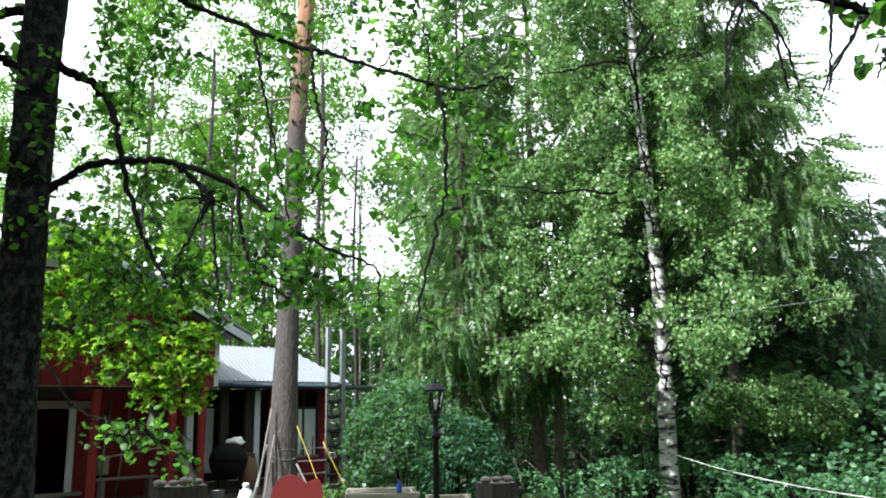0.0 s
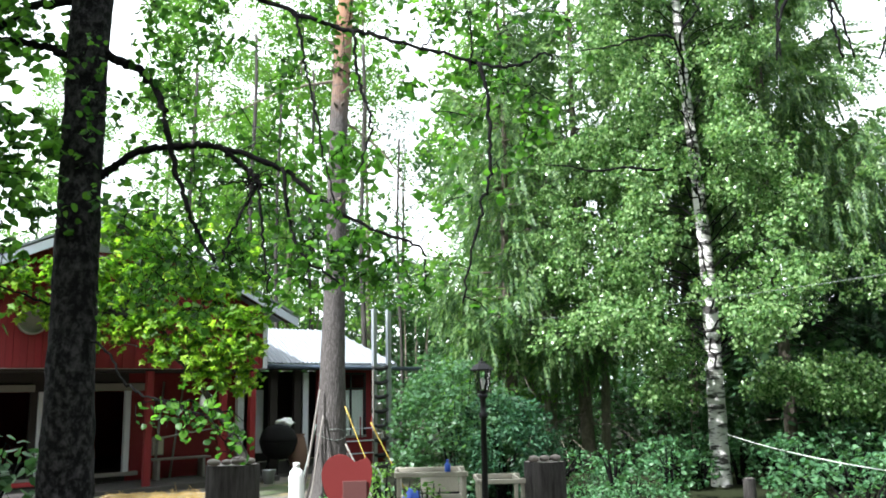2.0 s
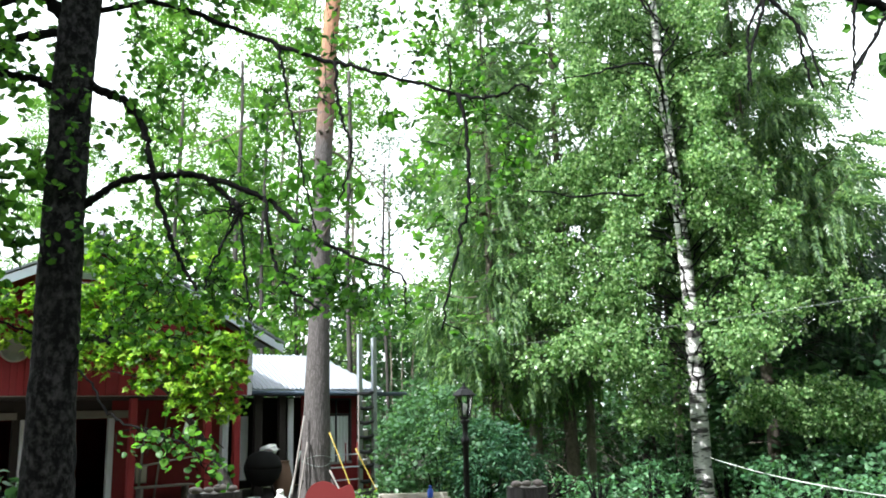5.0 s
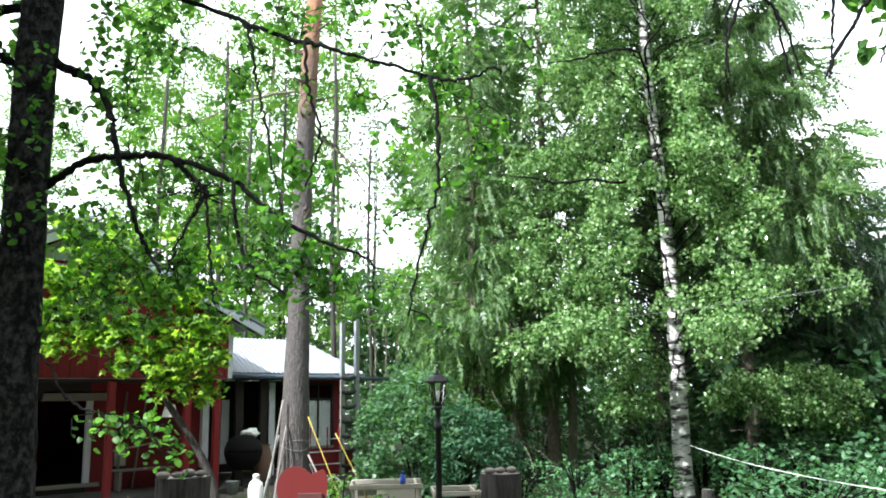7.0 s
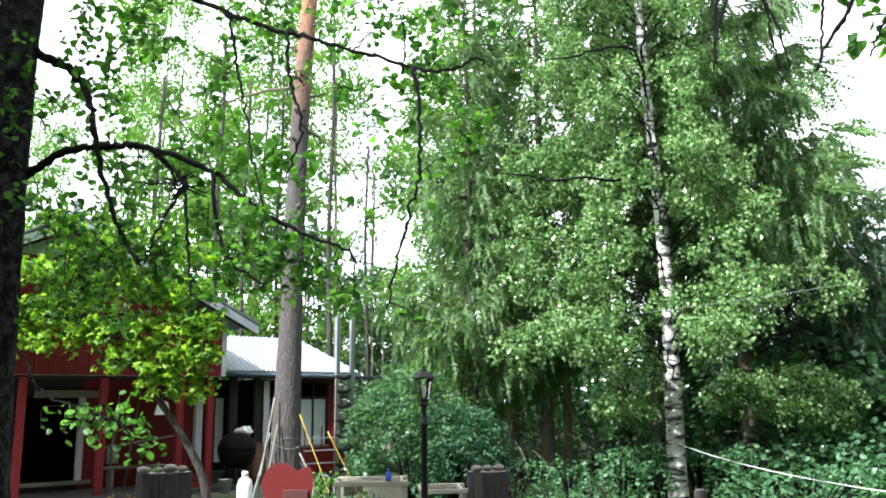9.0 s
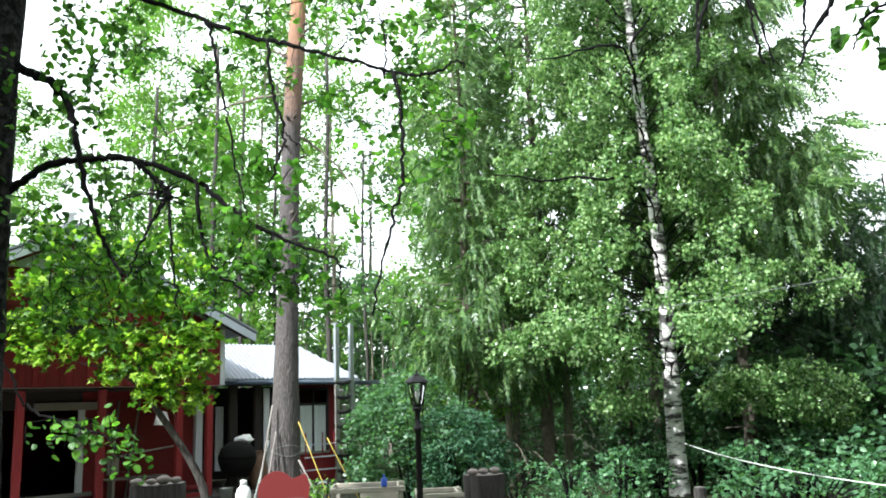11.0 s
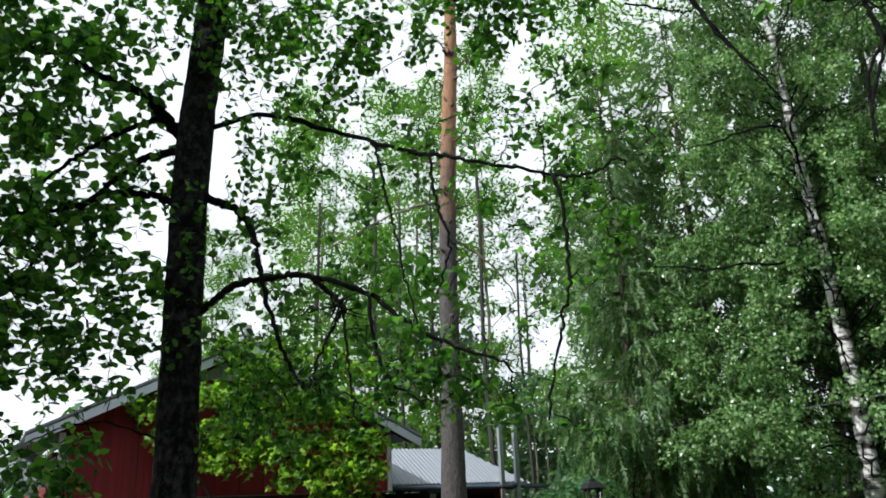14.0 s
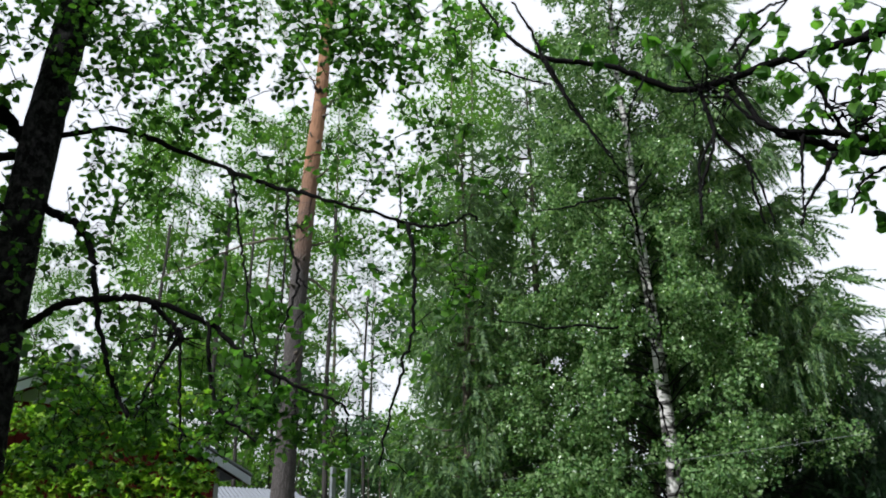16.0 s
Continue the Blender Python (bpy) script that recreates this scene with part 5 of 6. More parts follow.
def build_house():
    # vertical boards of the gable, each a plank with a cover strip
    n = 54
    w = (XR - XL) / n
    rng = random.Random(3)
    for i in range(n):
        x0, x1 = XL + i * w, XL + (i + 1) * w - 0.006
        y = -0.012 if i % 2 else 0.006
        y += rng.uniform(-0.002, 0.002)
        zb = SOFFIT + rng.uniform(-0.012, 0.004)
        za, zc = gable_top(x0), gable_top(x1)
        vs = [(x0, y, zb), (x1, y, zb), (x1, y, zc), (x0, y, za), (x0, y + 0.022, zb), (x1, y + 0.022, zb), (x1, y + 0.022, zc), (x0, y + 0.022, za)]
        fs = [(0, 1, 2, 3), (7, 6, 5, 4), (0, 4, 5, 1), (1, 5, 6, 2), (3, 2, 6, 7), (0, 3, 7, 4)]
        part("board", mesh_of("board", vs, fs, M["red_board"]), house)
    # wall core behind the boards
    vs = [(XL, 0.035, SOFFIT), (XR, 0.035, SOFFIT), (XR, 0.035, gable_top(XR)), (MID, 0.035, gable_top(MID)), (XL, 0.035, gable_top(XL))]
    vs += [(a, 0.16, c) for a, _, c in vs]
    part("wall", mesh_of("wall", vs, [(0, 1, 2, 3, 4), (9, 8, 7, 6, 5), (0, 5, 6, 1), (1, 6, 7, 2), (2, 7, 8, 3), (3, 8, 9, 4), (4, 9, 5, 0)], M["red_board"]), house)
    # sides, back and the recessed porch wall with its openings
    part("wall", box("wall", XL, XL + 0.15, 1.66, 8.5, DECK, EAVE - 0.1, M["red_board"]), house)
    part("wall", box("wall", XR - 0.15, XR, 1.66, 8.5, DECK, EAVE - 0.1, M["red_board"]), house)
    part("wall", box("wall", XL, XR, 8.5, 8.65, DECK, EAVE - 0.1, M["red_board"]), house)
    # Segments left of x = -3.7 are coloured dark for the porch's shade.
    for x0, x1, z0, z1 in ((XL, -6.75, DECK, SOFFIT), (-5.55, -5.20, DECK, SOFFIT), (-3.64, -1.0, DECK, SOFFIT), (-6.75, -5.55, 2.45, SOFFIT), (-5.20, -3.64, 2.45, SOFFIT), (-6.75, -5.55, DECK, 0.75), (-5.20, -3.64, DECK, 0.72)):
        part("porch_wall", box("porch_wall", x0, x1, 1.5, 1.65, z0, z1, M["red_board"] if x0 > -3.7 else M["shade_and_dark_wood"]), house)
    # Both ceilings take the dark wood; porch shade is put into their colour.
    part("ceiling", box("ceiling", XL, XR, 0.17, 1.5, SOFFIT - 0.06, SOFFIT, M["shade_and_dark_wood"]), house)
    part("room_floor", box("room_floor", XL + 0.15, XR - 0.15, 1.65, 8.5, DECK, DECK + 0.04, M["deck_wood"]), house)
    part("room_ceiling", box("room_ceiling", XL + 0.15, XR - 0.15, 1.65, 8.5, SOFFIT - 0.1, SOFFIT - 0.03, M["shade_and_dark_wood"]), house)
    part("porch_deck", box("porch_deck", XL - 0.1, XR + 0.35, -0.15, 1.5, DECK - 0.16, DECK, M["deck_wood"], 0.01), house)
    part("foundation", box("foundation", XL, XR, 0.1, 8.5, 0.2, DECK - 0.14, M["stone"]), house)
    part("drip_edge", box("drip_edge", XL - 0.05, XR + 0.05, -0.036, -0.015, SOFFIT - 0.022, SOFFIT - 0.008, M["grey_wood"]), house, "thin pale drip moulding")
    for x0, x1 in ((XL - 0.05, XL + 0.06), (XR - 0.05, XR + 0.05)):
        part("corner_board", box("corner_board", x0, x1, -0.05, -0.016, SOFFIT + 0.002, gable_top(x0) - 0.03, M["white_board"]), house, "white painted corner board")
    # white door frames
    for x0, x1 in ((-5.42, -5.31), (-3.71, -3.59)):
        part("door_frame", box("door_frame", x0, x1, 1.44, 1.56, 0.72, 2.42, M["white_board"]), house, "white door frame")
    part("door_frame", box("door_frame", -4.6, -3.3, 1.43, 1.56, 2.42, 2.58, M["grey_wood"]), house, "weathered grey lintel")
    part("door_frame", box("door_frame", -6.80, -5.50, 1.43, 1.56, 2.42, 2.56, M["grey_wood"]), house, "weathered grey lintel")
    part("sill", box("sill", -6.8, -3.4, 1.40, 1.55, 0.66, 0.74, M["grey_wood"]), house)
    part("board", box("board", -1.18, -1.02, 1.35, 1.49, 0.9, 2.75, M["white_board"]), house, "white upright board")
    # porch posts with braces
    for x in (-6.90, -5.19, -3.71, -2.13, -1.47):
        part("post", box("post", x - 0.07, x + 0.07, -0.01, 0.13, 0.30, SOFFIT - 0.06, M["red_post"], 0.012), house, "red painted porch post")
    for x0, x1 in ((-6.83, -5.26), (-2.06, -1.54)):
        part("rail", box("rail", x0, x1, 0.02, 0.08, 0.72, 0.80, M["red_post"]), house)
    part("rail", box("rail", -2.06, -1.54, 0.02, 0.10, 0.55, 0.65, M["red_post"]), house)
    # sheet roof
    for sgn in (-1, 1):
        vs, fs = [], []
        y0, y1 = -0.55, 9.0
        ny = 96
        for j in range(ny + 1):
            yy = y0 + (y1 - y0) * j / ny
            h = 0.018 if j % 3 == 0 else 0.0
            for s in (0.0, 3.92):
                vs.append((MID + sgn * s, yy, RIDGE + 0.05 - s * PITCH + h))
        for j in range(ny):
            a = 2 * j
            fs.append((a, a + 1, a + 3, a + 2) if sgn > 0 else (a, a + 2, a + 3, a + 1))
        k = len(vs)
        vs += [(x, y, z - 0.05) for x, y, z in vs]
        fs += [tuple(i + k for i in reversed(f)) for f in fs[:ny]]
        fs += [(0, k, k + 1, 1), (2 * ny, 2 * ny + 1, k + 2 * ny + 1, k + 2 * ny)]
        fs += [(2 * j + 1, k + 2 * j + 1, k + 2 * j + 3, 2 * j + 3) for j in range(ny)]
        part("roof", mesh_of("roof", vs, fs, M["roof_metal"]), house, "pale grey sheet metal roof")
        # Boarding under the roof edge; its dark colour paints the eave shadow.
        vs = [(MID, -0.49, RIDGE - 0.03), (MID + sgn * 3.9, -0.49, RIDGE - 0.03 - 3.9 * PITCH), (MID + sgn * 3.9, -0.013, RIDGE - 0.03 - 3.9 * PITCH), (MID, -0.013, RIDGE - 0.03)]
        vs += [(x, y, z - 0.05) for x, y, z in vs]
        part("soffit", mesh_of("soffit", vs, [(0, 1, 2, 3), (7, 6, 5, 4), (0, 4, 5, 1), (1, 5, 6, 2), (2, 6, 7, 3), (3, 7, 4, 0)], M["shade_and_dark_wood"]), house, "boarding under the roof edge, coloured dark as eave shade")
        # barge board along the gable
        b0, b1 = (MID, RIDGE - 0.02), (MID + sgn * 3.9, RIDGE - 0.02 - 3.9 * PITCH)
        vs = [(b0[0], -0.54, b0[1]), (b1[0], -0.54, b1[1]), (b1[0], -0.54, b1[1] - 0.17), (b0[0], -0.54, b0[1] - 0.17)]
        vs += [(x, -0.50, z) for x, _, z in vs]
        part("barge_board", mesh_of("barge_board", vs, [(0, 1, 2, 3), (7, 6, 5, 4), (0, 4, 5, 1), (1, 5, 6, 2), (2, 6, 7, 3), (3, 7, 4, 0)], M["fascia"]), house, "pale barge board under the roof edge")
    part("ridge_cap", box("ridge_cap", MID - 0.14, MID + 0.14, -0.57, 9.0, RIDGE + 0.03, RIDGE + 0.10, M["roof_metal"], 0.02), house)
    # small raised louvre on the ridge with a pipe
    part("chimney_pipe", lathe("chimney_pipe", ((0.06, RIDGE - 0.1), (0.06, RIDGE + 0.75), (0.13, RIDGE + 0.78), (0.13, RIDGE + 0.84), (0.02, RIDGE + 0.90)), M["white_plastic"], 16), house, "white chimney pipe", pose(MID + 0.55, 1.6, 0))
    # pale boarded peak; a dark panel paints the shade of its slot
    vs = [(MID, -0.05, RIDGE - 0.22), (MID - 1.05, -0.05, RIDGE - 0.22 - 1.05 * PITCH), (MID + 1.05, -0.05, RIDGE - 0.22 - 1.05 * PITCH)]
    vs += [(x, -0.018, z) for x, _, z in vs]
    part("gable_peak", mesh_of("gable_peak", vs, [(0, 1, 2), (5, 4, 3), (0, 3, 4, 1), (1, 4, 5, 2), (2, 5, 3, 0)], M["fascia"]), house, "pale boarding in the gable peak")
    part("slot", box("slot", MID - 0.06, MID + 0.10, -0.065, -0.052, RIDGE - 0.62, RIDGE - 0.38, M["inside_shade"]), house, "dark panel painted as the shade in the gable peak slot")
    # round opening in the gable
    part("gable_vent", lathe("gable_vent", ((0.27, 0), (0.27, 0.05), (0.23, 0.05), (0.23, 0.02), (0.02, 0.02)), M["grey_wood"], 28), house, "round grey gable plate", pose(-5.97, -0.02, 3.72, 90, 0, 0))
    # Flat dark panel: the opening's inner shade is only its colour.
    part("gable_window", box("gable_window", -4.95, -4.0, -0.05, -0.015, 3.75, 4.5, M["inside_shade"]), house, "dark panel painted as the shade in a gable opening")


build_house()


def annex():
    """The low porch room with the hipped corrugated roof beside the house."""
    an = thing("annex", "low red outbuilding with a bright corrugated roof and a window", "outbuilding", HOUSE)
    e, r, x0, x1, yf = 3.03, 3.97, -1.15, 3.12, 1.0
    # front slope, corrugated, hipped at its far end
    nx = 150
    vs, fs = [], []
    for i in range(nx + 1):
        x = x0 + (x1 - x0) * i / nx
        wave = 0.016 * math.cos(i * math.pi / 2)
        run = 1.6 if x < 2.2 else max(0.02, 1.6 * (x1 - x) / (x1 - 2.2))
        vs += [(x, yf, e + wave), (x, yf + run, e + (r - e) * run / 1.6 + wave)]
    for i in range(nx):
        fs.append((2 * i, 2 * i + 2, 2 * i + 3, 2 * i + 1))
    k = len(vs)
    vs += [(x, y, z - 0.02) for x, y, z in vs]
    fs += [tuple(q + k for q in reversed(f)) for f in fs[:nx]]
    fs += [(2 * i, 2 * i + k, 2 * i + 2 + k, 2 * i + 2) for i in range(nx)]
    part("roof", mesh_of("roof", vs, fs, M["roof_metal"]), an, "bright corrugated metal roof")
    vs = [(x1, yf, e), (x1, yf + 3.2, e), (2.2, yf + 1.6, r), (x0, yf + 1.6, r), (x0, yf + 3.2, e)]
    part("roof", mesh_of("roof", vs, [(0, 1, 2), (1, 4, 3, 2)], M["roof_metal"]), an)
    part("fascia", box("fascia", x0, x1 + 0.02, yf + 0.02, yf + 0.06, e - 0.15, e - 0.02, M["fascia"]), an, "grey fascia board")
    # Soffit added to close bright gaps under the eave, coloured dark like its shade.
    part("soffit", box("soffit", x0, x1, yf + 0.065, yf + 1.0, e - 0.15, e - 0.12, M["shade_and_dark_wood"]), an)
    g = Tubes()
    g.add(((x0 + 0.3, yf - 0.06, e - 0.10), (x1 + 0.75, yf - 0.06, e - 0.14)), (0.05, 0.05), 12)
    part("gutter", g.mesh("gutter", M["blue_gutter"]), an, "dark blue gutter")
    wy = yf + 0.35
    # walls round a window and a doorway
    # Two uprights in dark wood stand in for the black shade inside the porch.
    for a, b in ((-0.35, -0.15), (0.30, 0.48)):
        part("post", box("post", a, b, wy, wy + 0.12, DECK, 2.87, M["shade_and_dark_wood"]), an, "porch post coloured dark for the shade around it")
    for a, b, z0, z1 in ((0.95, 1.5, DECK, 2.87), (1.5, 2.35, DECK, 1.2), (1.5, 2.35, 2.78, 2.87), (2.35, 2.75, DECK, 2.87)):
        part("wall", box("wall", a, b, wy, wy + 0.12, z0, z1, M["red_board"]), an)
    # The back wall's near-black colour stands for shade inside the room.
    part("wall", box("wall", -1.0, 2.75, wy + 2.4, wy + 2.5, DECK, 2.9, M["inside_shade"]), an, "inner wall darkened as the room's shade")
    part("wall", box("wall", 2.63, 2.75, wy + 0.12, wy + 2.4, DECK, 2.87, M["red_board"]), an)
    part("door_leaf", box("door_leaf", 0.55, 0.70, wy + 0.02, wy + 0.07, DECK + 0.05, 2.8, M["white_board"]), an, "pale plank door leaf")
    part("floor", box("floor", -1.0, 2.75, yf - 0.5, wy + 2.4, DECK - 0.12, DECK - 0.02, M["deck_wood"]), an)
    win = part("window", box("window", 1.47, 2.38, wy - 0.03, wy + 0.01, 1.17, 1.23, M["grey_wood"]), an, "tall window with pale curtains")
    for a, b, z0, z1 in ((1.47, 1.53, 1.23, 2.80), (2.32, 2.38, 1.23, 2.80), (1.90, 1.94, 1.23, 2.80), (1.53, 2.32, 2.38, 2.42), (1.53, 2.32, 2.75, 2.80)):
        part("window_frame", box("window_frame", a, b, wy - 0.02, wy + 0.03, z0, z1, M["black_paint"]), win)
    vs, fs = [], []
    for i in range(41):
        x = 1.52 + 0.81 * i / 40
        y = wy + 0.05 + 0.015 * math.sin(i * 1.3)
        vs += [(x, y, 1.2), (x, y, 2.36)]
    part("curtain", mesh_of("curtain", vs, [(2 * i, 2 * i + 2, 2 * i + 3, 2 * i + 1) for i in range(40)], M["curtain"], True), win, "pale curtain behind the glass")
    gl = part("pane", box("pane", 1.53, 2.32, wy + 0.004, wy + 0.010, 1.23, 2.75, M["glass"], 0), win)
    gl.visible_shadow = False
    # lower front in red with a light rail
    part("parapet", box("parapet", 1.2, 2.75, wy - 0.35, wy - 0.30, DECK, 1.08, M["red_board"]), an, "red boarded parapet")
    part("rail", box("rail", 1.18, 2.75, wy - 0.37, wy - 0.28, 1.08, 1.13, M["red_post"]), an)
    part("side_panel", box("side_panel", -0.42, -0.22, wy + 0.6, wy + 0.65, 0.9, 2.4, M["white_board"]), an, "pale panel inside the porch")


annex()


def mast():
    """Two galvanised uprights with dark shelves between them."""
    m = thing("mast", "two tall galvanised uprights with dark steps between them", "mast", HOUSE)
    for x in (2.34, 2.79):
        part("upright", box("upright", x - 0.06, x + 0.06, 0.85, 0.95, 0.40, 4.42, M["galvanised"], 0.01), m, "galvanised steel upright")
    z = 0.75
    while z < 2.95:
        t = Tubes()
        l = smooth_line(((2.26, 0.9, z), (2.50, 0.86, z - 0.03), (2.74, 0.9, z + 0.02)), 9)
        t.add(l, [0.055] * 9, 8)
        part("step", t.mesh("step", M["black_paint"]), m, "black step")
        z += 0.36
    part("post", box("post", 2.20, 2.24, 0.75, 0.79, 0.40, 2.85, M["grey_wood"]), m, "thin wooden stake")


mast()


def left_annex():
    an = thing("lean_to", "white lean-to with a bright metal roof beside the red house", "outbuilding", HOUSE)
    vs = [(-11.5, 0.8, 3.25), (-8.0, 0.8, 3.25), (-8.0, 2.6, 3.85), (-11.5, 2.6, 3.85)]
    vs += [(x, y, z - 0.05) for x, y, z in vs]
    part("roof", mesh_of("roof", vs, [(0, 1, 2, 3), (7, 6, 5, 4), (0, 4, 5, 1), (1, 5, 6, 2), (2, 6, 7, 3), (3, 7, 4, 0)], M["roof_metal"]), an)
    part("wall", box("wall", -11.4, -9.2, 1.2, 1.35, 0.4, 3.15, M["white_board"]), an, "white boarded wall")
    part("wall", box("wall", -9.2, -7.9, 1.2, 1.35, 0.4, 1.1, M["white_board"]), an)
    part("post", box("post", -8.25, -8.1, 0.85, 1.0, 0.4, 3.2, M["white_board"]), an)
    part("tarpaulin", box("tarpaulin", -9.1, -8.3, 0.7, 1.1, 1.1, 1.5, M["blue_plastic"], 0.05), an, "blue tarpaulin bundle")


left_annex()


# ---- garden things ----
def lantern():
    x, y = 1.81, 7.9
    z0 = ground_height(x, y)
    L = thing("garden_lamp", "black lantern on a slim black post", "lamp", pose(x, y, z0))
    h = 2.24 - z0
    part("post", lathe("post", ((0.07, 0), (0.07, 0.04), (0.035, 0.08), (0.03, h - 0.25), (0.045, h - 0.24), (0.045, h - 0.20), (0.028, h - 0.18), (0.028, h - 0.05), (0.05, h - 0.03), (0.05, h)), M["black_paint"], 16), L, "slim black post")
    part("base", lathe("base", ((0.03, h), (0.056, h + 0.015), (0.06, h + 0.03), (0.02, h + 0.035)), M["black_paint"], 6, False), L)
    for k in range(6):
        a = math.pi / 3 * k
        t = Tubes()
        t.add(((0.056 * math.cos(a), 0.056 * math.sin(a), h + 0.03), (0.090 * math.cos(a), 0.090 * math.sin(a), h + 0.245)), (0.008, 0.008), 5)
        part("bar", t.mesh("bar", M["black_paint"], False), L)
        b = a + math.pi / 3
        vs = [(0.054 * math.cos(a), 0.054 * math.sin(a), h + 0.03), (0.054 * math.cos(b), 0.054 * math.sin(b), h + 0.03), (0.088 * math.cos(b), 0.088 * math.sin(b), h + 0.24), (0.088 * math.cos(a), 0.088 * math.sin(a), h + 0.24)]
        p = part("pane", mesh_of("pane", vs, [(0, 1, 2, 3)], M["lamp_glass"]), L, "clear lantern glass")
        p.visible_shadow = False
    part("roof", lathe("roof", ((0.118, h + 0.24), (0.124, h + 0.25), (0.075, h + 0.30), (0.04, h + 0.315), (0.036, h + 0.33), (0.012, h + 0.34), (0.015, h + 0.36), (0.004, h + 0.375)), M["black_paint"], 6, False), L, "black six-sided lantern roof")
    part("bulb", lathe("bulb", ((0.012, h + 0.05), (0.014, h + 0.08), (0.03, h + 0.12), (0.028, h + 0.15), (0.006, h + 0.17)), M["white_plastic"], 12), L)


lantern()


def stump(name, label, x, y, r, top, stones, seed):
    rng = np.random.default_rng(seed)
    z0 = ground_height(x, y)
    s = thing(name, label, "stump", pose(x, y, z0), "sawn stumps with stones")
    n, rings = 36, 8
    vs, fs = [], []
    H = top - z0
    for j in range(rings):
        z = H * j / (rings - 1)
        for k in range(n):
            a = 2 * math.pi * k / n
            rr = r * (1 + 0.12 * (1 - j / (rings - 1)) ** 3 + 0.05 * noise.noise(Vector((math.cos(a) * 2 + seed, math.sin(a) * 2, z * 0.4))) + 0.02 * math.sin(9 * a + seed))
            vs.append((rr * math.cos(a), rr * math.sin(a), z))
    for j in range(rings - 1):
        fs += [(j * n + k, j * n + (k + 1) % n, (j + 1) * n + (k + 1) % n, (j + 1) * n + k) for k in range(n)]
    part("bark", mesh_of("bark", vs, fs, M["stump_bark"], True), s, "grey cracked bark")
    top_vs = [(v[0] * 0.97, v[1] * 0.97, H - 0.01 + 0.006 * rng.random()) for v in vs[-n:]]
    part("cut", mesh_of("cut", top_vs, [tuple(range(n))], M["grey_wood"]), s, "weathered sawn face")
    for k in range(stones):
        sy = rng.uniform(-0.7, 0.2) * r
        sx = (k - (stones - 1) / 2) / max(1, stones) * 1.7 * r
        a = rng.uniform(0.05, 0.075)
        bm = bmesh.new()
        bmesh.ops.create_icosphere(bm, subdivisions=2, radius=a)
        for v in bm.verts:
            v.co *= 1 + 0.18 * noise.noise(v.co * 14 + Vector((k * 3.1, seed, 0)))
            v.co.z *= 0.55
        ob = new("stone", done("stone", bm, M["stone"], True))
        ob.matrix_basis = pose(x + sx, y + sy, top + a * 0.46, 0, 0, 50 * k)
        tagged(ob, "rounded grey field stone lying on a sawn stump", "stone", "stones on the stumps")


stump("stump", "tall sawn stump with grey cracked bark and stones on top", -0.655, 7.6, 0.245, 1.63, 4, 1)
stump("stump", "sawn stump with weathered bark and two stones on top", 2.57, 8.5, 0.225, 1.50, 3, 2)


def heart():
    z0 = ground_height(0.52, 8.9)
    h = thing("heart_board", "red painted wooden board with a heart-shaped top", "garden ornament", pose(0.52, 8.9, z0))
    outline = ((-0.02, 1.51), (-0.10, 1.575), (-0.20, 1.60), (-0.31, 1.56), (-0.38, 1.46), (-0.39, 1.33), (-0.33, 1.15), (-0.19, 0.95), (-0.06, 0.82), (0.04, 0.95), (0.12, 1.13), (0.16, 1.32), (0.165, 1.45), (0.12, 1.555), (0.05, 1.535), (-0.02, 1.51))
    pts = [(p[0], p[1] - z0) for p in smooth_line([(x, z, 0) for x, z in outline], 61)[:-1]]
    n = len(pts)
    top = 1.60 - z0
    vs = [(x, 0.0, z) for x, z in pts] + [(x, 0.03, z) for x, z in pts]
    fs = [tuple(range(n)), tuple(range(2 * n - 1, n - 1, -1))] + [(k, k + n, (k + 1) % n + n, (k + 1) % n) for k in range(n)]
    part("heart", mesh_of("heart", vs, fs, M["heart_red"]), h, "red heart cut from board")
    part("stake", box("stake", -0.03, 0.03, 0.03, 0.07, -0.1, top - 0.2, M["grey_wood"]), h)
    part("plate", box("plate", -0.16, 0.11, -0.022, -0.004, top - 0.55, top - 0.29, M["brown_plate"]), h, "faded brown plate")


heart()


def bed_frame(x, y, w, d, top, rot, label):
    z0 = ground_height(x, y)
    f = thing("raised_bed", label, "raised bed", pose(x, y, z0, 0, 0, rot), "wooden garden frames")
    h = top - z0
    for sx in (-1, 1):
        for sy in (-1, 1):
            part("post", box("post", sx * w / 2 - 0.022, sx * w / 2 + 0.022, sy * d / 2 - 0.022, sy * d / 2 + 0.022, -0.05, h, M["raw_wood"]), f)
    for sy in (-1, 1):
        part("rail", box("rail", -w / 2 - 0.04, w / 2 + 0.04, sy * d / 2 - 0.046, sy * d / 2 - 0.024, h - 0.055, h, M["raw_wood"]), f, "pale raw wooden rail")
        part("rail", box("rail", -w / 2, w / 2, sy * d / 2 - 0.046, sy * d / 2 - 0.024, h - 0.36, h - 0.30, M["raw_wood"]), f)
    if w > 0.6:
        part("panel", box("panel", -w / 2 + 0.24, w / 2 - 0.03, d / 2 - 0.020, d / 2 - 0.004, h - 0.28, h - 0.06, M["raw_wood"]), f, "pale board behind the rail")
    for sx in (-1, 1):
        part("rail", box("rail", sx * w / 2 - 0.046, sx * w / 2 - 0.024, -d / 2, d / 2, h - 0.055, h, M["raw_wood"]), f)


bed_frame(1.33, 8.7, 0.70, 0.6, 1.43, -4, "pale raw timber frame of a raised bed")
bed_frame(2.12, 8.85, 0.45, 0.6, 1.32, -4, "second pale timber frame beside the lamp")


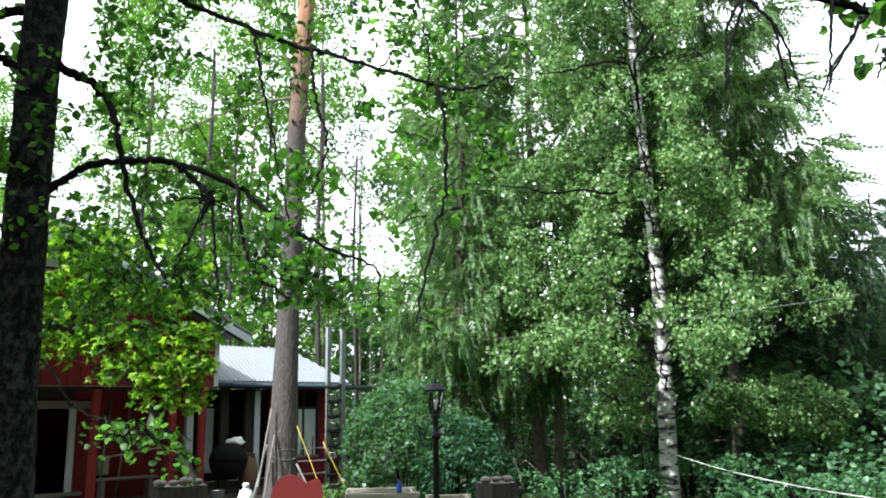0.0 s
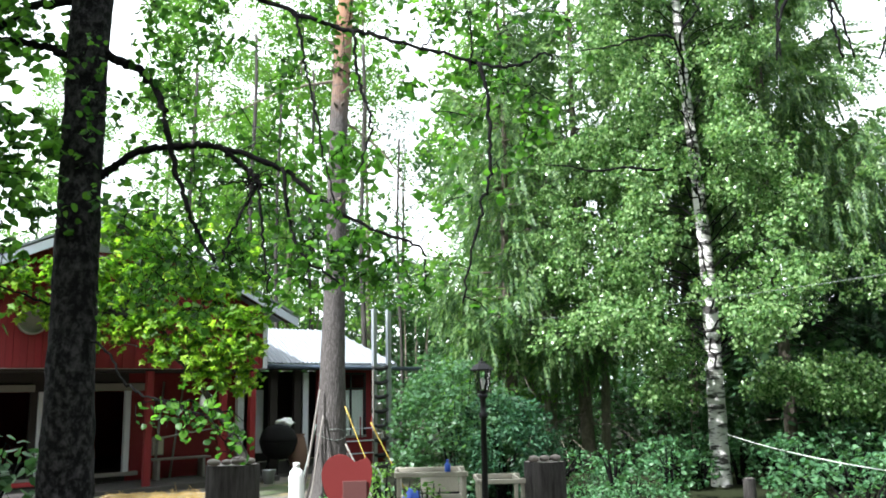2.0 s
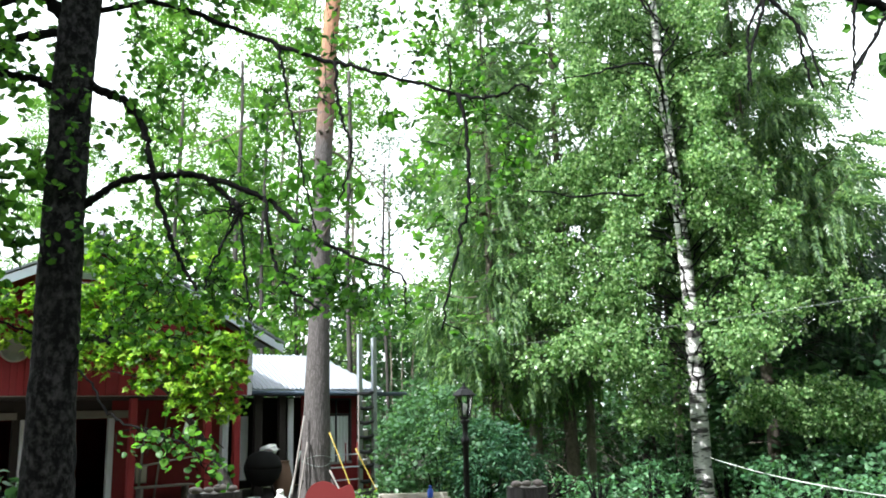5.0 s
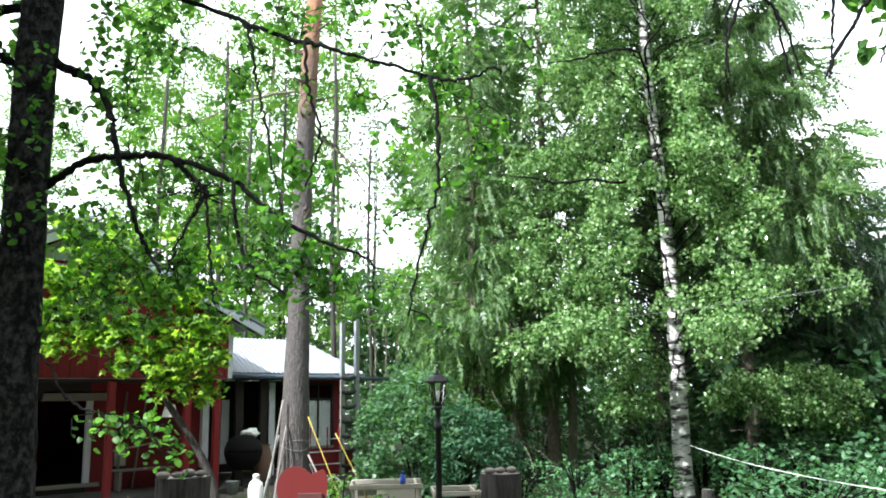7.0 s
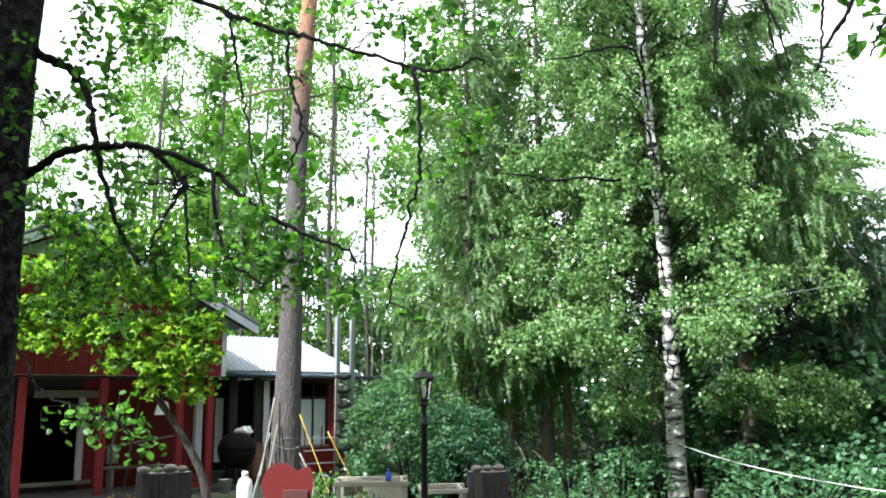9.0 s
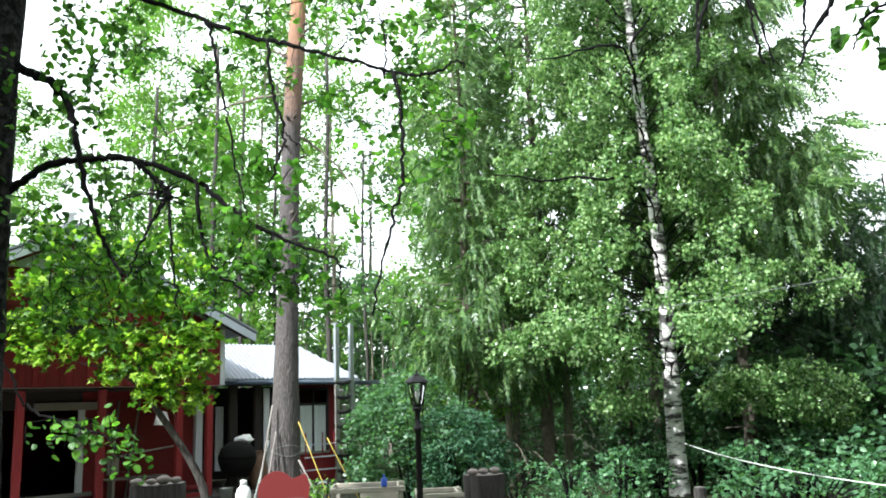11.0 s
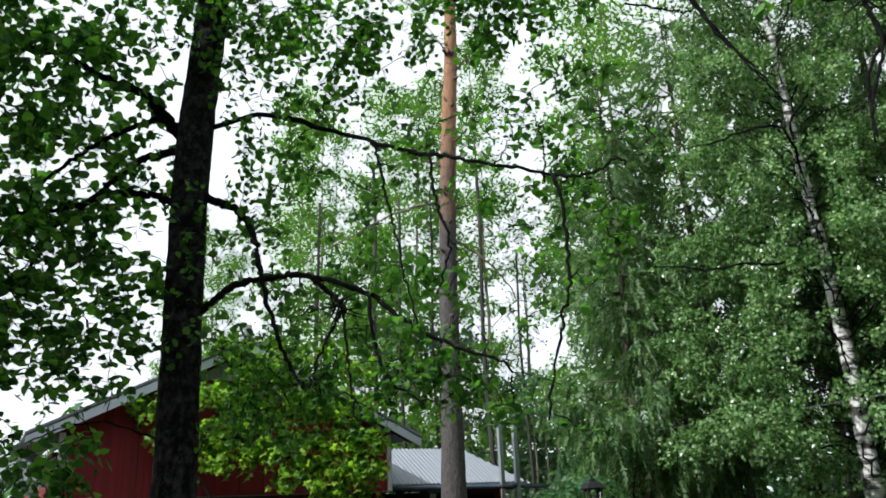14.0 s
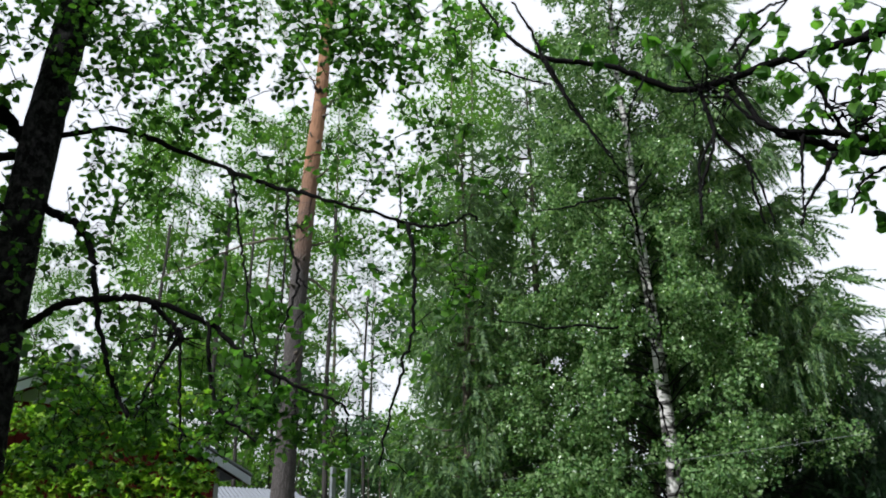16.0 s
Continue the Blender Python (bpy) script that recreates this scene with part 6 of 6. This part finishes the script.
def board_bed():
    """A raised bed of sawn boards heaped with straw."""
    x, y = -1.75, 9.15
    z0 = ground_height(x, y)
    b = thing("raised_bed", "raised bed of sawn boards heaped with dry straw", "raised bed", pose(x, y, z0, 0, 0, -3), "wooden garden frames")
    h = 1.19 - z0
    for k in range(4):
        for y0, y1 in ((-0.42, -0.39), (0.39, 0.42)):
            part("board", box("board", -0.62, 0.62, y0, y1, k * h / 4 - 0.02, (k + 1) * h / 4 - 0.026, M["raw_wood"]), b)
        for x0, x1 in ((-0.62, -0.59), (0.59, 0.62)):
            part("board", box("board", x0, x1, -0.388, 0.388, k * h / 4 - 0.02, (k + 1) * h / 4 - 0.026, M["raw_wood"]), b)
    rng = np.random.default_rng(17)
    t = Tubes()
    for _ in range(420):
        p = np.array((rng.uniform(-0.56, 0.56), rng.uniform(-0.36, 0.36), h - 0.05 + 0.05 * rng.random()))
        d = rng.normal(0, 1, 3) * (1, 1, 0.22)
        d *= rng.uniform(0.05, 0.12) / np.linalg.norm(d)
        t.add((p - d, p + (0, 0, 0.01), p + d), (0.003, 0.003, 0.002), 3)
    part("straw", t.mesh("straw", M["straw"]), b, "dry yellow straw", kind="stuff")


board_bed()


def leaning(name, label, a, b, r, mat, cat="pole"):
    t = Tubes()
    a, b = np.array(a, float), np.array(b, float)
    line = a + np.linspace(0, 1, 8)[:, None] * (b - a)
    t.add(line - a, [r] * 8, 8)
    ob = new(name, t.mesh(name, M[mat]))
    ob.location = a
    tagged(ob, label, cat, "sticks leaning on the pine")


leaning("garden_pole", "pale thin pole leaning on the pine trunk", (-0.40, 13.9, 0.42), (-0.12, 14.25, 2.35), 0.018, "grey_wood")
leaning("garden_pole", "white thin pole leaning on the pine trunk", (-0.48, 13.85, 0.42), (-0.18, 14.23, 1.75), 0.015, "wire")
leaning("garden_pole", "yellow pole leaning on the pine trunk", (0.98, 13.9, 0.42), (0.32, 14.3, 2.05), 0.010, "yellow_pole")
leaning("garden_pole", "grey stick leaning on the pine trunk", (0.85, 13.8, 0.42), (0.33, 14.25, 1.4), 0.018, "grey_wood")


def cable(name, label, a, b, sag, r, mat):
    a, b = np.array(a, float), np.array(b, float)
    s = np.linspace(0, 1, 30)
    line = a + s[:, None] * (b - a)
    line[:, 2] -= sag * 4 * s * (1 - s)
    t = Tubes()
    t.add(line - a, [r] * 30, 6)
    ob = new(name, t.mesh(name, M[mat]))
    ob.location = a
    tagged(ob, label, "cable", kind="thing")


cable("clothes_line", "pale slack line tied to the birch trunk", (7.30, 14.33, 1.42), (5.9, 5.2, 1.42), 0.12, 0.006, "curtain")
cable("overhead_wire", "thin pale wire strung past the birch", (2.42, 20.0, 3.92), (7.25, 8.5, 3.62), 0.12, 0.003, "wire")


def canister():
    x, y = -0.36, 12.0
    z0 = ground_height(x, y)
    c = thing("canister", "dented white plastic canister standing beside the pine", "canister", pose(x, y, z0))
    me = lathe("body", ((0.08, 0.0), (0.11, 0.03), (0.12, 0.25), (0.105, 0.48), (0.115, 0.66), (0.09, 0.74), (0.05, 0.77), (0.04, 0.80)), M["white_plastic"], 28)
    for v in me.vertices:
        v.co.x *= 1 + 0.22 * noise.noise(v.co * 6)
        v.co.y *= 0.8 + 0.2 * noise.noise(v.co * 5 + Vector((3, 1, 7)))
    part("body", me, c)
    part("cap", lathe("cap", ((0.048, 0.80), (0.048, 0.85), (0.035, 0.86)), M["white_plastic"], 16), c)


canister()


# ---- on the porch ----
def at_house(x, y, z, rz=0):
    return HOUSE @ pose(x, y, z, 0, 0, rz)


def hanging_lamp():
    L = thing("porch_lamp", "white enamel lampshade hanging under the porch roof", "lamp", at_house(-2.40, 0.30, 2.05))
    part("shade", lathe("shade", ((0.17, 0.0), (0.165, 0.01), (0.10, 0.26), (0.04, 0.28), (0.03, 0.25), (0.085, 0.24), (0.155, 0.0)), M["paper"], 24), L, "white lampshade")
    part("cord", lathe("cord", ((0.006, 0.27), (0.006, 0.66)), M["black_paint"], 8), L)


def barrel_grill():
    g = thing("barrel_grill", "black kettle grill standing before the annex", "grill", at_house(-0.55, 0.55, DECK - 0.02))
    part("bowl", lathe("bowl", ((0.05, 0.30), (0.22, 0.34), (0.36, 0.48), (0.42, 0.66), (0.42, 0.70)), M["matte_black"], 32), g)
    part("lid", lathe("lid", ((0.425, 0.70), (0.42, 0.78), (0.36, 0.94), (0.22, 1.05), (0.05, 1.09), (0.02, 1.09)), M["matte_black"], 32), g, "domed black lid")
    for k in range(3):
        a = 2 * math.pi * k / 3
        t = Tubes()
        t.add(((0.2 * math.cos(a), 0.2 * math.sin(a), 0.36), (0.36 * math.cos(a), 0.36 * math.sin(a), 0.0)), (0.018, 0.018), 8)
        part("leg", t.mesh("leg", M["matte_black"]), g)


def pot():
    p = thing("clay_pot", "tall brown clay pot with a crumpled white cloth beside the grill", "pot", at_house(0.0, 0.62, DECK - 0.02))
    part("body", lathe("body", ((0.12, 0.0), (0.20, 0.15), (0.22, 0.45), (0.16, 0.72), (0.13, 0.80), (0.16, 0.84), (0.14, 0.84), (0.11, 0.80)), M["clay"], 28), p)
    bm = bmesh.new()
    bmesh.ops.create_icosphere(bm, subdivisions=3, radius=0.2)
    for v in bm.verts:
        v.co *= 1 + 0.45 * noise.noise(v.co * 9)
        v.co.z *= 0.55
    ob = new("cloth", done("cloth", bm, M["paper"], True))
    ob.matrix_basis = at_house(-0.35, 0.62, DECK + 1.09)
    tagged(ob, "crumpled white cloth thrown over the grill lid", "cloth")


def bucket():
    b = thing("bucket", "pale blue bucket on the porch step", "bucket", at_house(-1.30, -0.45, 0.44))
    part("body", lathe("body", ((0.10, 0.0), (0.14, 0.27), (0.15, 0.28), (0.13, 0.27), (0.095, 0.02)), M["galvanised"], 24), b)
    t = Tubes()
    l = [(0.145 * math.cos(a), 0.0, 0.26 + 0.13 * math.sin(a)) for a in np.linspace(0, math.pi, 13)]
    t.add(l, [0.004] * 13, 6)
    part("handle", t.mesh("handle", M["black_paint"]), b)


def wall_plate():
    p = thing("wall_plate", "small pale notice board fixed to the porch wall", "notice", at_house(-2.97, 1.43, 1.05))
    part("plate", box("plate", -0.11, 0.11, 0, 0.02, 0, 0.36, M["raw_wood"]), p)
    part("frame", box("frame", -0.13, 0.13, 0.022, 0.045, -0.02, 0.38, M["grey_wood"]), p)


def bench():
    b = thing("bench", "low grey plank bench along the porch wall", "bench", at_house(-2.6, 1.15, DECK))
    part("seat", box("seat", -0.65, 0.65, -0.16, 0.16, 0.40, 0.44, M["grey_wood"]), b)
    for x in (-0.5, 0.5):
        part("leg", box("leg", x - 0.03, x + 0.03, -0.14, 0.14, 0, 0.40, M["grey_wood"]), b)


def prop_stick(a, b, r, mat, label):
    a, b = np.array(a, float), np.array(b, float)
    t = Tubes()
    t.add((a * 0, (b - a) * 0.5 + (0, 0.01, 0.01), b - a), (r, r * 0.95, r * 0.85), 8)
    ob = new("pole", t.mesh("pole", M[mat]))
    ob.matrix_basis = HOUSE @ Matrix.Translation(a)
    tagged(ob, label, "pole", "sticks kept on the porch")


hanging_lamp()
barrel_grill()
pot()
bucket()
wall_plate()
bench()
prop_stick((-3.1, 1.3, DECK), (-2.9, 1.42, 2.6), 0.03, "grey_wood", "grey stick leaning in the porch corner")
prop_stick((-2.75, 1.3, DECK), (-2.45, 1.42, 2.6), 0.025, "grey_wood", "thin grey stick leaning in the porch corner")
prop_stick((-3.55, 0.3, 1.42), (-2.05, 0.3, 1.62), 0.02, "grey_wood", "thin rail tied across the porch")


# ---- blue odds and ends at the raised bed ----
def bottle():
    b = thing("bottle", "small blue plastic bottle standing on the bed frame", "bottle", pose(1.48, 8.36, 1.43))
    part("body", lathe("body", ((0.030, 0.0), (0.032, 0.01), (0.032, 0.075), (0.014, 0.095), (0.013, 0.105)), M["blue_plastic"], 16), b)
    part("cap", lathe("cap", ((0.016, 0.105), (0.016, 0.125), (0.012, 0.127)), M["blue_plastic"], 12), b)


def sack():
    bm = bmesh.new()
    bmesh.ops.create_icosphere(bm, subdivisions=3, radius=0.14)
    for v in bm.verts:
        v.co *= 1 + 0.4 * noise.noise(v.co * 11)
        v.co.z *= 2.4
    ob = new("sack", done("sack", bm, M["blue_plastic"], True))
    ob.matrix_basis = pose(1.12, 8.75, 0.45 + 0.42)
    tagged(ob, "crumpled blue plastic sack standing inside the timber frame", "sack")


bottle()
sack()


# ---- round the pine ----
def coil(name, label, pts, r, mat, group=""):
    t = Tubes()
    line = smooth_line(pts, 6 * len(pts))
    a = line[0].copy()
    t.add(line - a, [r] * len(line), 6)
    ob = new(name, t.mesh(name, M[mat]))
    ob.location = a
    tagged(ob, label, name.split("_")[-1], group)


def ring_points(z, r, dip, n=14):
    return [(0.09 + r * math.cos(2 * math.pi * k / n), 14.5 + r * math.sin(2 * math.pi * k / n), z + dip * math.sin(4 * math.pi * k / n + 1.0)) for k in range(n + 1)]


coil("tied_wire", "loose pale wire tied round the pine trunk", ring_points(1.52, 0.275, 0.05), 0.005, "wire", "wires round the pine")
coil("tied_wire", "loose pale wire tied round the pine trunk", ring_points(1.62, 0.27, -0.04), 0.0045, "wire", "wires round the pine")
coil("garden_hose", "pale hose arching beside the pine", ((0.62, 13.0, 0.42), (0.60, 13.0, 0.85), (0.68, 13.0, 1.08), (0.82, 13.0, 1.10), (0.93, 13.0, 0.90), (0.96, 13.0, 0.42)), 0.016, "wire")
for dx, dz, r, mat in ((-0.42, 1.55, 0.016, "shade_and_dark_wood"), (-0.34, 1.25, 0.020, "shade_and_dark_wood"), (-0.26, 1.9, 0.014, "grey_wood")):
    leaning("garden_pole", "dark stick leaning on the pine trunk", (dx, 13.75, 0.42), (dx + 0.20, 14.22, dz), r, mat)
leaning("garden_pole", "dark stick leaning on the pine trunk", (0.72, 13.7, 0.42), (0.36, 14.22, 1.25), 0.02, "shade_and_dark_wood")
for k, (x, y, h, r) in enumerate(((0.82, 9.5, 1.10, 0.22), (1.02, 9.2, 0.95, 0.26), (1.26, 8.2, 0.95, 0.17), (1.08, 8.3, 0.75, 0.15), (1.62, 9.6, 0.85, 0.3))):
    shrub("herb", "bushy yellow-green herbs growing by the timber frame", x, y, h, r, 90 + k, "weed_leaf", 0.060, 190, BROAD, 0.045)

for k, (x, y, h, r) in enumerate(((5.55, 12.6, 1.1, 0.35), (7.9, 12.9, 1.0, 0.5), (4.9, 13.4, 0.9, 0.4), (6.5, 15.0, 0.9, 0.45), (8.1, 14.2, 0.8, 0.4), (7.2, 15.6, 0.9, 0.5), (6.75, 14.2, 0.75, 0.4), (7.75, 14.7, 0.85, 0.4), (8.6, 13.6, 1.0, 0.5), (9.3, 14.3, 1.1, 0.5), (6.2, 14.0, 0.8, 0.4))):
    shrub("herb", "tall leafy weeds at the foot of the birch", x, y, h, r, 97 + k, "herb_leaf", 0.085, 240, BROAD, 0.05)


def cut_post():
    z0 = ground_height(6.12, 11.0)
    p = thing("cut_post", "short grey sawn post among the weeds by the birch", "post", pose(6.12, 11.0, z0))
    part("body", lathe("body", ((0.10, -0.05), (0.095, 0.2), (0.088, 0.50), (0.075, 0.525)), M["stump_bark"], 18), p)
    part("cut", lathe("cut", ((0.072, 0.526), (0.070, 0.532)), M["grey_wood"], 18, False), p, "weathered sawn face")


cut_post()


def trellis():
    """A light frame of thin red laths before the annex parapet."""
    t = thing("trellis", "light trellis of thin faded red laths before the annex", "trellis", at_house(1.75, 0.75, 0.40))
    for x in (-0.42, 0.06, 0.40):
        part("lath", box("lath", x - 0.014, x + 0.014, -0.012, 0.012, 0.0, 1.30, M["red_post"], 0.003), t)
    for z in (0.42, 0.72, 1.02):
        part("lath", box("lath", -0.46, 0.44, -0.030, -0.014, z - 0.014, z + 0.014, M["fascia"], 0.003), t, "pale weathered lath")


trellis()
leaning("garden_pole", "thin yellowish stick leaning beside the annex", (1.46, 15.5, 0.42), (0.80, 15.5, 1.72), 0.012, "yellow_pole")


def shelf_pot(z, dx, r, h, mat, label):
    p = thing("flower_pot", label, "pot", at_house(2.50 + dx, 0.86, z), "pots on the mast steps")
    part("body", lathe("body", ((r * 0.75, 0.0), (r, h * 0.9), (r * 1.08, h * 0.9), (r * 1.08, h), (r * 0.9, h), (r * 0.85, h * 0.85)), M[mat], 18), p)


for k, (dx, r, h, mat, label) in enumerate(((-0.05, 0.07, 0.15, "white_plastic", "white plastic pot on a black step"), (0.06, 0.06, 0.13, "galvanised", "grey metal pot on a black step"), (-0.02, 0.075, 0.16, "white_plastic", "white plastic pot on a black step"), (0.04, 0.065, 0.14, "curtain", "pale pot on a black step"), (-0.06, 0.06, 0.15, "white_plastic", "white plastic pot on a black step"))):
    shelf_pot(0.75 + 0.36 * (k + 1) + 0.022, dx, r, h, mat, label)
